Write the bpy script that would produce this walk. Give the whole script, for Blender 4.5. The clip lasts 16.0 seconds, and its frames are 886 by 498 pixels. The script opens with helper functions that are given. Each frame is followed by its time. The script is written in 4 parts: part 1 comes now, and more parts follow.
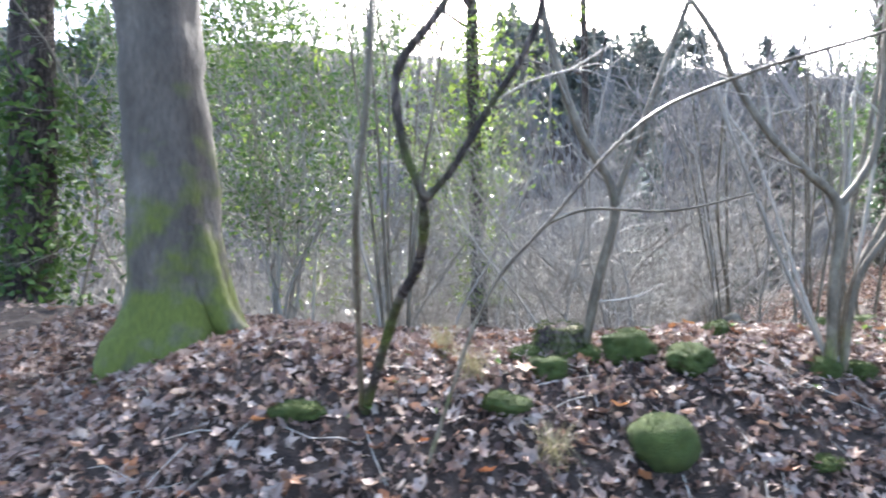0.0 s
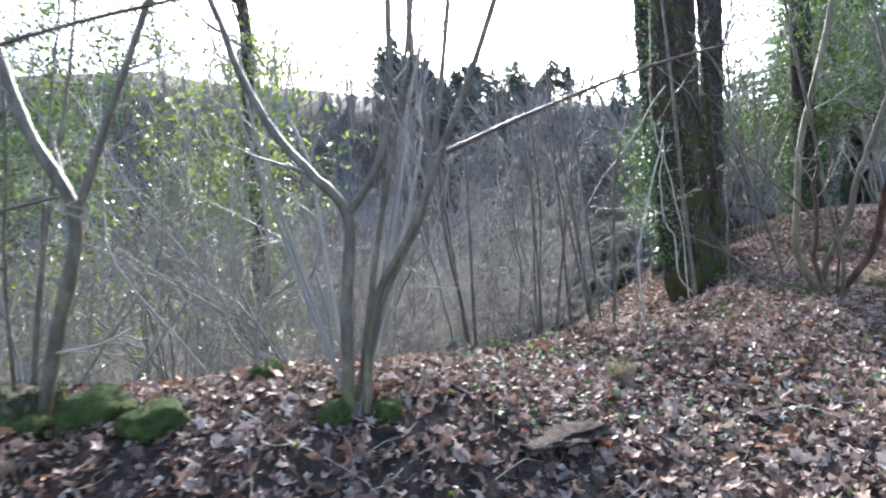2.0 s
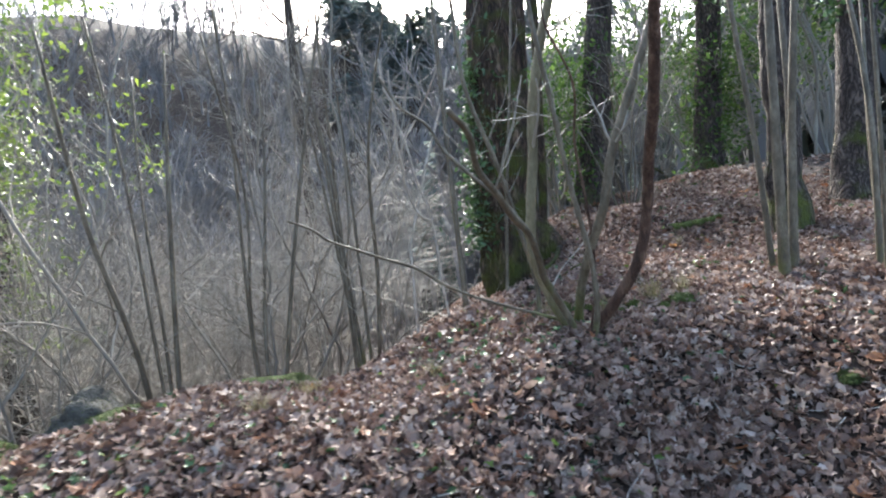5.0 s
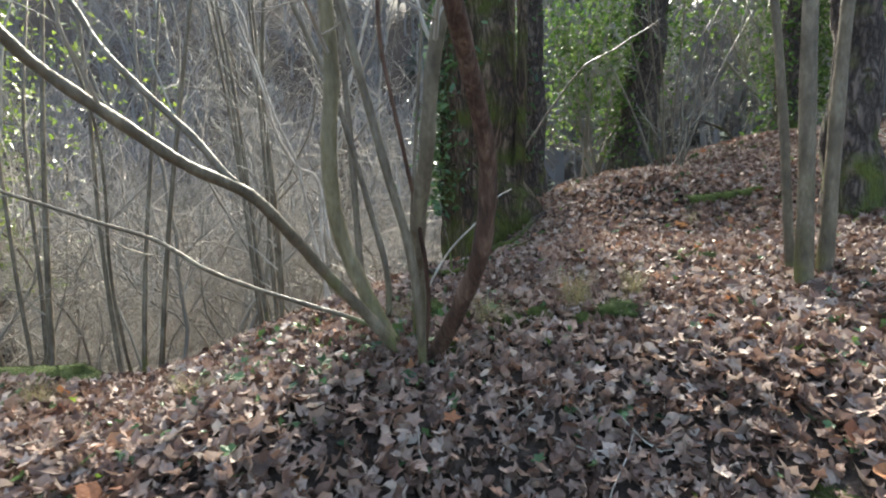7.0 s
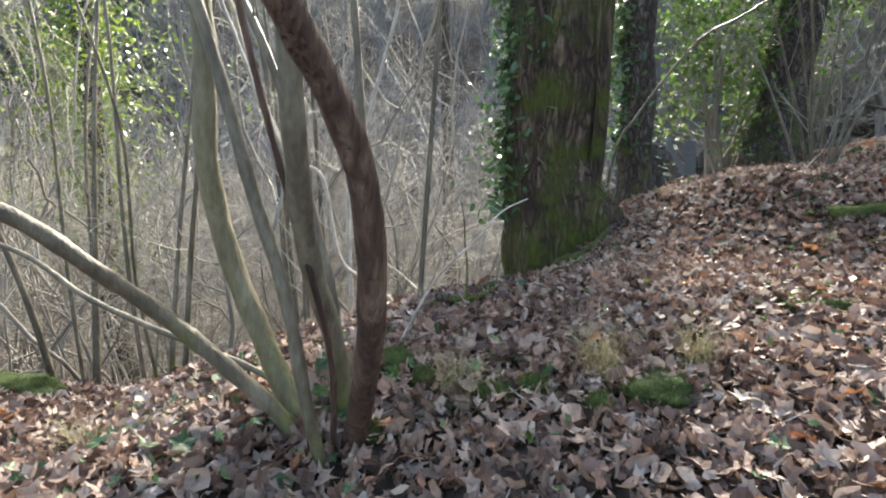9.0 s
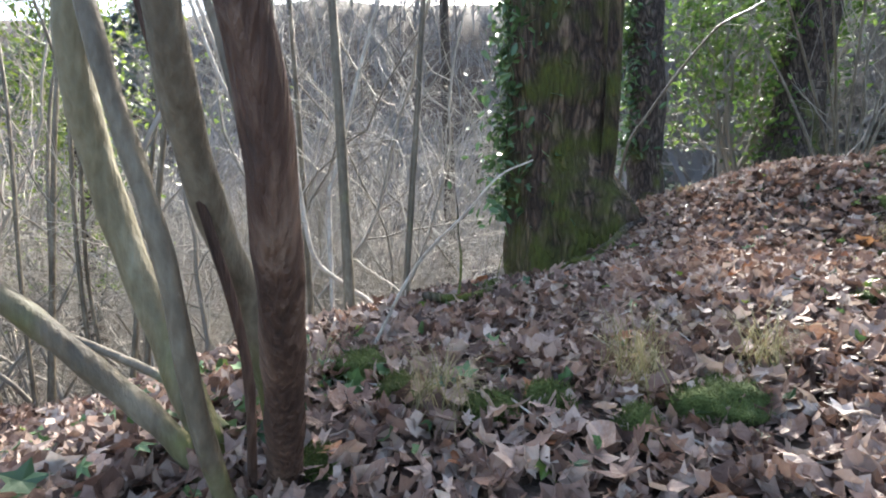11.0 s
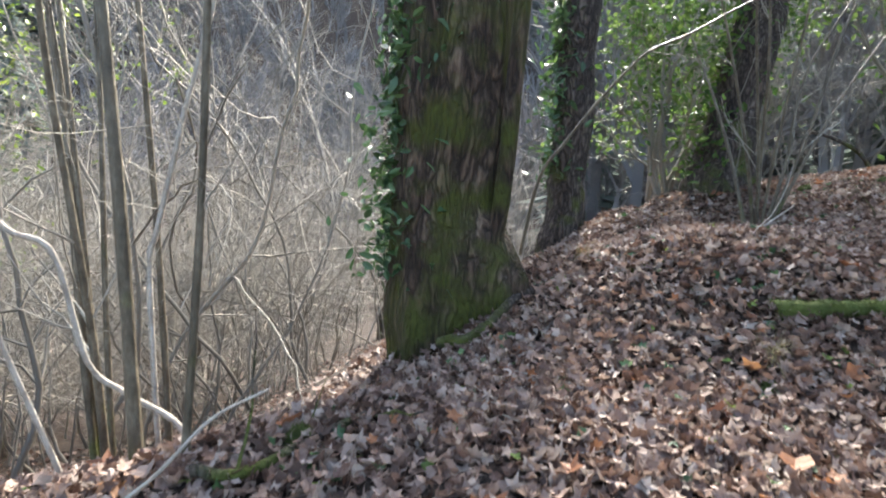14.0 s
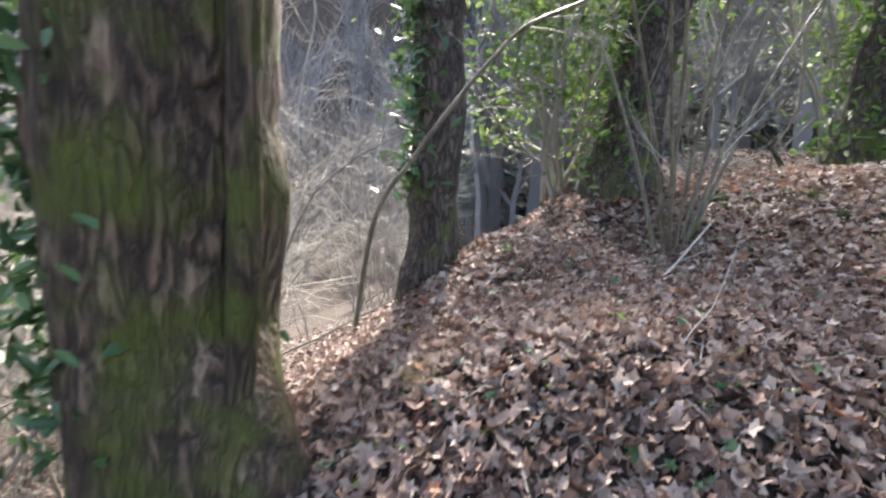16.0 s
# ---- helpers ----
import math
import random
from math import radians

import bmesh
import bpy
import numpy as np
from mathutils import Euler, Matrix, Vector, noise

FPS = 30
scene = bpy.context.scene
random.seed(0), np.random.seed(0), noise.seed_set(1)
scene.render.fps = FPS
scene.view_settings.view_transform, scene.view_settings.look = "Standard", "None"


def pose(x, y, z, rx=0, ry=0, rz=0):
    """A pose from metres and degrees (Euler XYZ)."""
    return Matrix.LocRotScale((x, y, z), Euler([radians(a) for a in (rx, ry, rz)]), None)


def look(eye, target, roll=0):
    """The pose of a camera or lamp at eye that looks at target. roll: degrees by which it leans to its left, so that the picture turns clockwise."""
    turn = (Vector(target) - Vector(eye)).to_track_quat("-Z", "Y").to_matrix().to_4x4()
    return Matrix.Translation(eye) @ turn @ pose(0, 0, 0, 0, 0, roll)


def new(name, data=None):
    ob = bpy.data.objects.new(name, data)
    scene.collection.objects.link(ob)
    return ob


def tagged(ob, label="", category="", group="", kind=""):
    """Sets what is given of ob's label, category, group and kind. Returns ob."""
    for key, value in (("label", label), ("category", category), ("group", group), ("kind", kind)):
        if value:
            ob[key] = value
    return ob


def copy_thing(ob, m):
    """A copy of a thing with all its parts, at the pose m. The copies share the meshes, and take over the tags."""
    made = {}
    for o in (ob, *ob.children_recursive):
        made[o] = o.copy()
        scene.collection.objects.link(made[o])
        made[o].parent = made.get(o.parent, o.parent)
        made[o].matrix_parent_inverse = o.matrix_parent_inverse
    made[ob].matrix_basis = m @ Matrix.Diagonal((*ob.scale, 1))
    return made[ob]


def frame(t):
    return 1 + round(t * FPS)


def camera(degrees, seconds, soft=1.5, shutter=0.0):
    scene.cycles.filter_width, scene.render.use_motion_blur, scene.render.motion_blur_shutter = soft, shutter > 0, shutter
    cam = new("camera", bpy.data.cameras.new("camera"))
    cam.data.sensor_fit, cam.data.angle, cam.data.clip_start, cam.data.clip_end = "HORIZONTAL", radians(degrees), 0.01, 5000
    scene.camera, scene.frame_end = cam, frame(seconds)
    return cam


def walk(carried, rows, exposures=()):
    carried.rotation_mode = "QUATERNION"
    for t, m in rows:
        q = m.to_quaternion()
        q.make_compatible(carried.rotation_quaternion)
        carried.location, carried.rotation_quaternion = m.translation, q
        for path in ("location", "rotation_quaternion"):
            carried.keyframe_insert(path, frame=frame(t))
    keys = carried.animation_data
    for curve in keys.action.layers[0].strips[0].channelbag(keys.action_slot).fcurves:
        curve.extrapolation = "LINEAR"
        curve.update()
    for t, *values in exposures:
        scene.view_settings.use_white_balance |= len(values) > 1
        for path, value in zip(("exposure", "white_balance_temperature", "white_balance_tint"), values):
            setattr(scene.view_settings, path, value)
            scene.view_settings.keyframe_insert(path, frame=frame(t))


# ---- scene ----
cam = camera(80.0, 16.0, soft=2.0, shutter=0.3)
PATH = [
    (0, (-0.233, -0.691, 1.881), (-0.370, 1.605, 1.878), -0.7),
    (0.5, (0.202, -0.531, 1.845), (0.271, 1.768, 1.886), -1.1),
    (1, (0.649, -0.382, 1.816), (0.883, 1.902, 1.945), -2.1),
    (1.5, (1.217, -0.401, 1.810), (1.416, 1.886, 1.949), -2.8),
    (2, (1.611, -0.183, 1.792), (1.907, 2.095, 1.906), -4.1),
    (2.5, (1.975, -0.002, 1.847), (2.324, 2.270, 1.912), -4.6),
    (3, (2.426, 0.191, 1.868), (2.805, 2.459, 1.932), -5.3),
    (3.5, (2.801, 0.408, 1.919), (3.235, 2.667, 1.952), -6.0),
    (4, (3.211, 0.688, 1.937), (3.705, 2.934, 1.931), -5.9),
    (4.5, (3.589, 0.857, 1.961), (4.040, 3.112, 1.926), -5.4),
    (5, (4.026, 1.087, 2.012), (4.429, 3.349, 1.910), -5.3),
    (7.5, (5.401, 2.113, 1.926), (5.315, 4.390, 1.617), -1.4),
    (8, (5.549, 2.294, 1.972), (5.286, 4.550, 1.611), -0.7),
    (8.5, (5.689, 2.418, 2.007), (5.232, 4.649, 1.680), -0.8),
    (10.8, (5.662, 2.884, 1.812), (5.166, 5.122, 1.633), -1.2),
    (11, (5.661, 2.892, 1.810), (5.169, 5.133, 1.642), -1.5),
    (11.5, (5.643, 2.884, 1.865), (5.182, 5.130, 1.666), -0.8),
    (12, (5.662, 2.878, 1.994), (5.265, 5.123, 1.681), 0.0),
    (12.5, (5.739, 2.919, 2.068), (5.424, 5.167, 1.698), 0.7),
    (13, (5.863, 3.041, 2.142), (5.584, 5.290, 1.755), 0.6),
    (13.5, (5.956, 3.220, 2.200), (5.685, 5.474, 1.831), 0.9),
    (14, (5.999, 3.425, 2.329), (5.714, 5.678, 1.961), 2.2),
    (14.5, (6.072, 3.641, 2.466), (5.640, 5.848, 1.987), 2.6),
    (15, (6.149, 3.929, 2.502), (5.677, 6.118, 1.980), 2.2),
    (15.5, (6.277, 4.379, 2.516), (6.047, 6.607, 1.993), 2.8),
    (16, (6.400, 4.755, 2.643), (6.492, 6.999, 2.147), 1.7),
]
EXPOSURES = [(0, 3.1, 5950, 10), (1, 2.95, 5950, 9), (2, 2.6, 5850, 8), (5, 2.5, 6100, 6), (7.5, 2.6, 6800, 3), (8.5, 2.7, 6800, 3), (11, 2.85, 6400, 7), (14, 2.85, 6500, 6), (16, 3.15, 6650, 10)]
walk(cam, [(t, look(eye, target, roll)) for t, eye, target, roll in PATH], EXPOSURES)

# ---------------------------------------------------------------- light
SUN_AZIMUTH, SUN_HEIGHT = 8.0, 36.0          # degrees right of +y, degrees up
world = bpy.data.worlds.new("winter_sky")
scene.world = world
world.use_nodes = True
wn = world.node_tree.nodes
sky = wn.new("ShaderNodeTexSky")
sky.sky_type = "NISHITA"
sky.sun_disc = False
sky.sun_elevation = radians(SUN_HEIGHT)
sky.sun_rotation = radians(SUN_AZIMUTH)
sky.air_density, sky.dust_density, sky.ozone_density = 1.0, 4.0, 1.0
wn["Background"].inputs["Strength"].default_value = 0.15
world.node_tree.links.new(sky.outputs["Color"], wn["Background"].inputs["Color"])
sun_data = bpy.data.lights.new("sun", "SUN")
sun_data.energy, sun_data.angle, sun_data.color = 3.4, radians(4), (1.0, 0.95, 0.88)
sun = new("sun", sun_data)
az, el = radians(SUN_AZIMUTH), radians(SUN_HEIGHT)
sun.matrix_world = look((math.sin(az) * 40, math.cos(az) * 40, math.tan(el) * 40), (0, 0, 0))

# ---------------------------------------------------------------- materials


def material(name, colours, scale=6.0, rough=0.85, bump=0.4, fine=60.0, stretch=(1, 1, 1), island=0.0, item=0.0,
             moss=None, through_light=0.0, metal_gloss=0.3, cracks=0.0):
    """colours: ramp from dark to light. island / item: how much each leaf / each object differs. moss: (colour, top height, amount)."""
    m = bpy.data.materials.new(name)
    m.use_nodes = True
    n, link = m.node_tree.nodes, m.node_tree.links.new
    bsdf, out = n["Principled BSDF"], n["Material Output"]
    geo, coord, mapping = n.new("ShaderNodeNewGeometry"), n.new("ShaderNodeTexCoord"), n.new("ShaderNodeMapping")
    mapping.inputs["Scale"].default_value = stretch
    link(geo.outputs["Position"], mapping.inputs["Vector"])
    big, small = n.new("ShaderNodeTexNoise"), n.new("ShaderNodeTexNoise")
    big.inputs["Scale"].default_value, big.inputs["Detail"].default_value = scale, 6
    small.inputs["Scale"].default_value, small.inputs["Detail"].default_value = fine, 5
    link(mapping.outputs[0], big.inputs["Vector"])
    link(mapping.outputs[0], small.inputs["Vector"])
    value = n.new("ShaderNodeMath")
    value.operation = "MULTIPLY_ADD"
    link(small.outputs[0], value.inputs[0])
    value.inputs[1].default_value = 0.45
    link(big.outputs[0], value.inputs[2])
    shift = n.new("ShaderNodeMath")
    shift.operation = "SUBTRACT"
    link(value.outputs[0], shift.inputs[0])
    shift.inputs[1].default_value = 0.22
    last = shift.outputs[0]
    for amount, source in ((island, geo.outputs["Random Per Island"]), (item, None)):
        if amount:
            if source is None:
                source = n.new("ShaderNodeObjectInfo").outputs["Random"]
            mix = n.new("ShaderNodeMix")
            mix.inputs[0].default_value = amount
            link(last, mix.inputs[2])
            link(source, mix.inputs[3])
            last = mix.outputs[0]
    ramp = n.new("ShaderNodeValToRGB")
    while len(ramp.color_ramp.elements) < len(colours):
        ramp.color_ramp.elements.new(0.5)
    low, high = (0.04, 0.96) if island or item else (0.28, 0.72)
    for i, (e, c) in enumerate(zip(ramp.color_ramp.elements, colours)):
        e.position, e.color = low + (high - low) * i / (len(colours) - 1), (*c, 1)
    link(last, ramp.inputs[0])
    colour = ramp.outputs[0]
    height = small.outputs[0]
    if cracks:
        ridge = n.new("ShaderNodeTexVoronoi")
        ridge.feature = "DISTANCE_TO_EDGE"
        ridge.inputs["Scale"].default_value = cracks
        warp = n.new("ShaderNodeVectorMath")
        warp.operation = "MULTIPLY_ADD"
        link(big.outputs["Color"], warp.inputs[0])
        warp.inputs[1].default_value = (0.35, 0.35, 0.35)
        link(mapping.outputs[0], warp.inputs[2])
        link(warp.outputs[0], ridge.inputs["Vector"])
        wide = n.new("ShaderNodeMath")
        wide.operation, wide.use_clamp = "MULTIPLY", True
        link(ridge.outputs["Distance"], wide.inputs[0])
        wide.inputs[1].default_value = 3.2
        both = n.new("ShaderNodeMath")
        both.operation = "MULTIPLY_ADD"
        link(small.outputs[0], both.inputs[0])
        both.inputs[1].default_value = 0.5
        link(wide.outputs[0], both.inputs[2])
        height = both.outputs[0]
        dark = n.new("ShaderNodeMix")
        dark.data_type, dark.blend_type = "RGBA", "MULTIPLY"
        dark.inputs[0].default_value = 0.8
        link(colour, dark.inputs[6])
        link(wide.outputs[0], dark.inputs[7])
        colour = dark.outputs[2]
    if moss:
        tone, top, amount, span = moss
        split = n.new("ShaderNodeSeparateXYZ")
        link(coord.outputs["Object"], split.inputs[0])
        fade = n.new("ShaderNodeMapRange")
        fade.inputs["From Min"].default_value, fade.inputs["From Max"].default_value = top, 0.0
        fade.inputs["To Min"].default_value, fade.inputs["To Max"].default_value = amount - span, amount
        link(split.outputs["Z"], fade.inputs["Value"])
        patch = n.new("ShaderNodeTexNoise")
        patch.inputs["Scale"].default_value, patch.inputs["Detail"].default_value = 5.0, 8
        link(geo.outputs["Position"], patch.inputs["Vector"])
        add = n.new("ShaderNodeMath")
        link(patch.outputs[0], add.inputs[0])
        link(fade.outputs[0], add.inputs[1])
        edge = n.new("ShaderNodeMapRange")
        edge.inputs["From Min"].default_value, edge.inputs["From Max"].default_value = 0.54, 0.74
        link(add.outputs[0], edge.inputs["Value"])
        tint = n.new("ShaderNodeMix")
        tint.data_type = "RGBA"
        mossy = n.new("ShaderNodeMix")
        mossy.data_type = "RGBA"
        mossy.inputs[6].default_value = (tone[0] * 0.45, tone[1] * 0.45, tone[2] * 0.5, 1)
        mossy.inputs[7].default_value = (tone[0] * 1.35, tone[1] * 1.25, tone[2], 1)
        link(small.outputs[0], mossy.inputs[0])
        link(edge.outputs[0], tint.inputs[0])
        link(colour, tint.inputs[6])
        link(mossy.outputs[2], tint.inputs[7])
        colour = tint.outputs[2]
    link(colour, bsdf.inputs["Base Color"])
    bsdf.inputs["Roughness"].default_value = rough
    bsdf.inputs["Specular IOR Level"].default_value = metal_gloss
    if bump:
        relief = n.new("ShaderNodeBump")
        relief.inputs["Strength"].default_value = bump
        relief.inputs["Distance"].default_value = 0.02
        link(height, relief.inputs["Height"])
        link(relief.outputs[0], bsdf.inputs["Normal"])
    if through_light:
        thin = n.new("ShaderNodeBsdfTranslucent")
        link(colour, thin.inputs["Color"])
        shader = n.new("ShaderNodeMixShader")
        shader.inputs[0].default_value = through_light
        link(bsdf.outputs[0], shader.inputs[1])
        link(thin.outputs[0], shader.inputs[2])
        link(shader.outputs[0], out.inputs["Surface"])
    return m


MOSS = (0.10, 0.16, 0.025)
M_SOIL = material("leaf_mould", [(0.012, 0.008, 0.006), (0.034, 0.023, 0.017), (0.08, 0.058, 0.045)], 14, 0.95, 0.7, 90)
M_LITTER = material("dead_leaves", [(0.0264, 0.0153, 0.011), (0.0748, 0.0425, 0.0314), (0.141, 0.085, 0.0638), (0.246, 0.178, 0.145), (0.106, 0.0561, 0.0408), (0.334, 0.268, 0.225), (0.185, 0.0978, 0.0638), (0.44, 0.383, 0.336)],
                    9, 0.62, 0.3, 120, island=0.85, through_light=0.2, metal_gloss=0.35)
M_EARTH = material("bare_earth", [(0.010, 0.007, 0.005), (0.030, 0.020, 0.015), (0.055, 0.040, 0.030)], 30, 0.95, 1.0, 130)
M_RUST = material("rust_leaves", [(0.12, 0.045, 0.022), (0.21, 0.085, 0.04), (0.29, 0.15, 0.07)], 9, 0.55, 0.25, 120, island=0.8, through_light=0.25)
M_BEECH = material("beech_bark", [(0.044, 0.037, 0.029), (0.076, 0.064, 0.052), (0.122, 0.105, 0.085)], 5, 0.9, 0.6, 45, (1, 1, 0.35), moss=((0.085, 0.105, 0.022), 2.0, 0.30, 0.42))
M_OAK = material("rough_bark", [(0.040, 0.024, 0.016), (0.088, 0.056, 0.038), (0.180, 0.130, 0.092)], 9, 0.95, 1.0, 70, (1, 1, 0.22), moss=((0.055, 0.064, 0.012), 2.8, 0.175, 0.12), cracks=16)
M_DARK = material("dark_bark", [(0.05, 0.036, 0.030), (0.095, 0.072, 0.060), (0.15, 0.12, 0.10)], 8, 0.95, 0.8, 60, (1, 1, 0.3), moss=((0.07, 0.085, 0.018), 1.6, 0.13, 0.25), cracks=18)
M_HAZEL = material("hazel_bark", [(0.050, 0.039, 0.026), (0.095, 0.076, 0.052), (0.165, 0.138, 0.098)], 16, 0.55, 0.35, 90, (1, 1, 0.4), moss=((0.10, 0.11, 0.035), 0.5, 0.12, 0.25))
M_RED = material("peeling_bark", [(0.030, 0.016, 0.011), (0.068, 0.036, 0.024), (0.145, 0.090, 0.062)], 26, 0.8, 1.0, 120, (1, 1, 0.08))
M_OLIVE = material("olive_bark", [(0.075, 0.062, 0.034), (0.135, 0.112, 0.064), (0.21, 0.185, 0.12)], 14, 0.6, 0.4, 80, (1, 1, 0.35), moss=((0.10, 0.11, 0.035), 0.5, 0.12, 0.25))
M_TWIG = material("grey_twigs", [(0.115, 0.102, 0.085), (0.205, 0.185, 0.155), (0.36, 0.33, 0.285)], 2.5, 0.7, 0.2, 40, item=0.5)
M_PALE = material("bleached_stick", [(0.20, 0.17, 0.14), (0.32, 0.28, 0.235), (0.42, 0.38, 0.33)], 12, 0.75, 0.4, 80)
M_MOSS = material("moss", [(0.016, 0.026, 0.007), (0.046, 0.064, 0.014), (0.095, 0.118, 0.026), (0.15, 0.155, 0.045)], 18, 0.95, 1.0, 160, island=0.45)
M_STONE = material("mossy_stone", [(0.03, 0.028, 0.022), (0.07, 0.065, 0.052), (0.12, 0.115, 0.095)], 9, 0.95, 0.8, 70)
M_IVY = material("ivy_leaves", [(0.022, 0.048, 0.02), (0.05, 0.095, 0.034), (0.09, 0.145, 0.05)], 8, 0.45, 0.1, 60, island=0.8, through_light=0.2, metal_gloss=0.4)
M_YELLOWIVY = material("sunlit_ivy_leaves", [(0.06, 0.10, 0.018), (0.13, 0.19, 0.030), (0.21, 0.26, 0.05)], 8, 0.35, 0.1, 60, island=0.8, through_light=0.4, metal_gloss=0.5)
M_HOLLY = material("evergreen_leaves", [(0.025, 0.055, 0.014), (0.06, 0.105, 0.025), (0.115, 0.165, 0.045)], 8, 0.6, 0.1, 60, island=0.8, through_light=0.4, metal_gloss=0.25)
M_GRASS = material("dry_grass", [(0.10, 0.085, 0.035), (0.18, 0.155, 0.075), (0.28, 0.245, 0.145)], 10, 0.7, 0.1, 60, island=0.8, through_light=0.3)
# bare wood paled to grey and translucent: distance haze put into the colour
M_HAZYWOOD = material("hazy_bare_wood", [(0.12, 0.115, 0.115), (0.19, 0.18, 0.18), (0.27, 0.26, 0.26)], 0.4, 0.95, 0.0, 3, island=0.6, through_light=0.35)
# needles lightened and let light through, as if seen through haze
M_HAZYPINE = material("hazy_conifer", [(0.075, 0.095, 0.085), (0.11, 0.135, 0.12), (0.15, 0.175, 0.155)], 0.4, 0.95, 0.0, 3, island=0.6, through_light=0.45)
# blue-grey of the air before the ridge, painted on the ridge itself
M_HAZYHILL = material("hazy_hill", [(0.16, 0.19, 0.22), (0.20, 0.235, 0.27), (0.24, 0.275, 0.31)], 0.01, 0.95, 0.0, 0.1)

# ---------------------------------------------------------------- mesh tools


class Build:
    """Collects vertices and faces and turns them into one mesh."""

    def __init__(self):
        self.v, self.f, self.count = [], [], 0

    def add(self, verts, faces):
        verts = np.asarray(verts, float).reshape(-1, 3)
        self.v.append(verts)
        self.f.append(np.asarray(faces, int) + self.count)
        self.count += len(verts)

    def mesh(self, name, mat, smooth=True):
        me = bpy.data.meshes.new(name)
        if not self.v:
            return me
        v = np.concatenate(self.v)
        groups = [f.reshape(-1, f.shape[-1]) for f in self.f]
        loops = np.concatenate([g.ravel() for g in groups])
        sizes = np.concatenate([np.full(len(g), g.shape[1]) for g in groups])
        me.vertices.add(len(v))
        me.vertices.foreach_set("co", v.astype(np.float32).ravel())
        me.loops.add(len(loops))
        me.loops.foreach_set("vertex_index", loops.astype(np.int32))
        me.polygons.add(len(sizes))
        me.polygons.foreach_set("loop_start", np.concatenate([[0], np.cumsum(sizes)[:-1]]).astype(np.int32))
        me.polygons.foreach_set("loop_total", sizes.astype(np.int32))
        me.polygons.foreach_set("use_smooth", np.full(len(sizes), smooth))
        me.update(calc_edges=True)
        me.validate()
        me.materials.append(mat)
        return me


def part(name, mesh, parent, label=""):
    ob = new(name, mesh)
    ob.parent = parent
    if label:
        ob["label"] = label
    return ob


def smooth_line(points, steps=5):
    """A Catmull-Rom line through rows of x, y, z (and radius)."""
    p = np.asarray(points, float)
    p = np.vstack([2 * p[0] - p[1], p, 2 * p[-1] - p[-2]])
    out = []
    for i in range(1, len(p) - 2):
        a, b, c, d = p[i - 1:i + 3]
        for s in np.arange(steps) / steps:
            out.append(0.5 * (2 * b + (c - a) * s + (2 * a - 5 * b + 4 * c - d) * s * s + (3 * b - a - 3 * c + d) * s ** 3))
    out.append(p[-2])
    return np.array(out)


def tube(path, radii, sides=6, rough=0.0, rng=None, ridges=0.0):
    """Vertices and faces of a tapered round rod along the path, its end closed."""
    path, radii = np.asarray(path, float), np.asarray(radii, float)
    t = np.gradient(path, axis=0)
    t /= np.linalg.norm(t, axis=1)[:, None] + 1e-9
    ref = np.array([0.31, 0.95, 0.05]) if abs(t[0][2]) > 0.7 else np.array([0.0, 0.1, 1.0])
    u = np.cross(t, ref)
    u /= np.linalg.norm(u, axis=1)[:, None] + 1e-9
    w = np.cross(t, u)
    a = np.arange(sides) * 2 * np.pi / sides
    r = np.repeat(radii[:, None], sides, 1)
    if rough:
        r = r * (1 + rng.normal(0, rough, r.shape))
    if ridges:
        r = r * (1 + ridges * np.sin(a * 5 + 1.0)[None] * 0.5 + ridges * np.sin(a * 3 + 2.0)[None] * 0.6)
    ring = path[:, None] + r[..., None] * (np.cos(a)[None, :, None] * u[:, None] + np.sin(a)[None, :, None] * w[:, None])
    v = np.concatenate([ring.reshape(-1, 3), path[-1:] + t[-1:] * radii[-1]])
    k, j = np.meshgrid(np.arange(len(path) - 1), np.arange(sides), indexing="ij")
    j2 = (j + 1) % sides
    quads = np.stack([k * sides + j, k * sides + j2, (k + 1) * sides + j2, (k + 1) * sides + j], -1).reshape(-1, 4)
    tip, last = len(v) - 1, (len(path) - 1) * sides
    q = np.arange(sides)
    caps = np.stack([last + q, last + (q + 1) % sides, np.full(sides, tip)], -1)
    return v, quads, caps


def add_tube(build, path, radii, sides=6, **more):
    v, quads, caps = tube(path, radii, sides, **more)
    n = build.count
    build.add(v, quads)
    build.f.append(caps + n)


def unit(v):
    return v / (np.linalg.norm(v) + 1e-9)


def grow(rng, start, heading, length, radius, depth, wander=0.16, lift=0.05, twigs=(3, 6), spread=(25, 60), shrink=0.6):
    """A branching stem: a list of (path, radii, depth). Stops when depth runs out."""
    n = max(4, int(4 + length * 3))
    p, d, path = np.array(start, float), unit(np.array(heading, float)), [np.array(start, float)]
    for _ in range(n):
        d = unit(d + rng.normal(0, wander, 3) + (0, 0, lift))
        p = p + d * length / n
        path.append(p)
    path = np.array(path)
    radii = radius * np.linspace(1, 0.35, len(path))
    out = [(path, radii, depth)]
    if depth > 0:
        for _ in range(rng.integers(*twigs)):
            i = rng.integers(max(1, n // 4), len(path) - 1)
            along = unit(path[i] - path[i - 1])
            side = unit(np.cross(along, rng.normal(0, 1, 3)))
            a = radians(rng.uniform(*spread))
            go = along * math.cos(a) + side * math.sin(a)
            out += grow(rng, path[i], go, length * rng.uniform(0.3, shrink), radii[i] * 0.55, depth - 1, wander * 1.25, lift, twigs, spread, shrink)
    return out


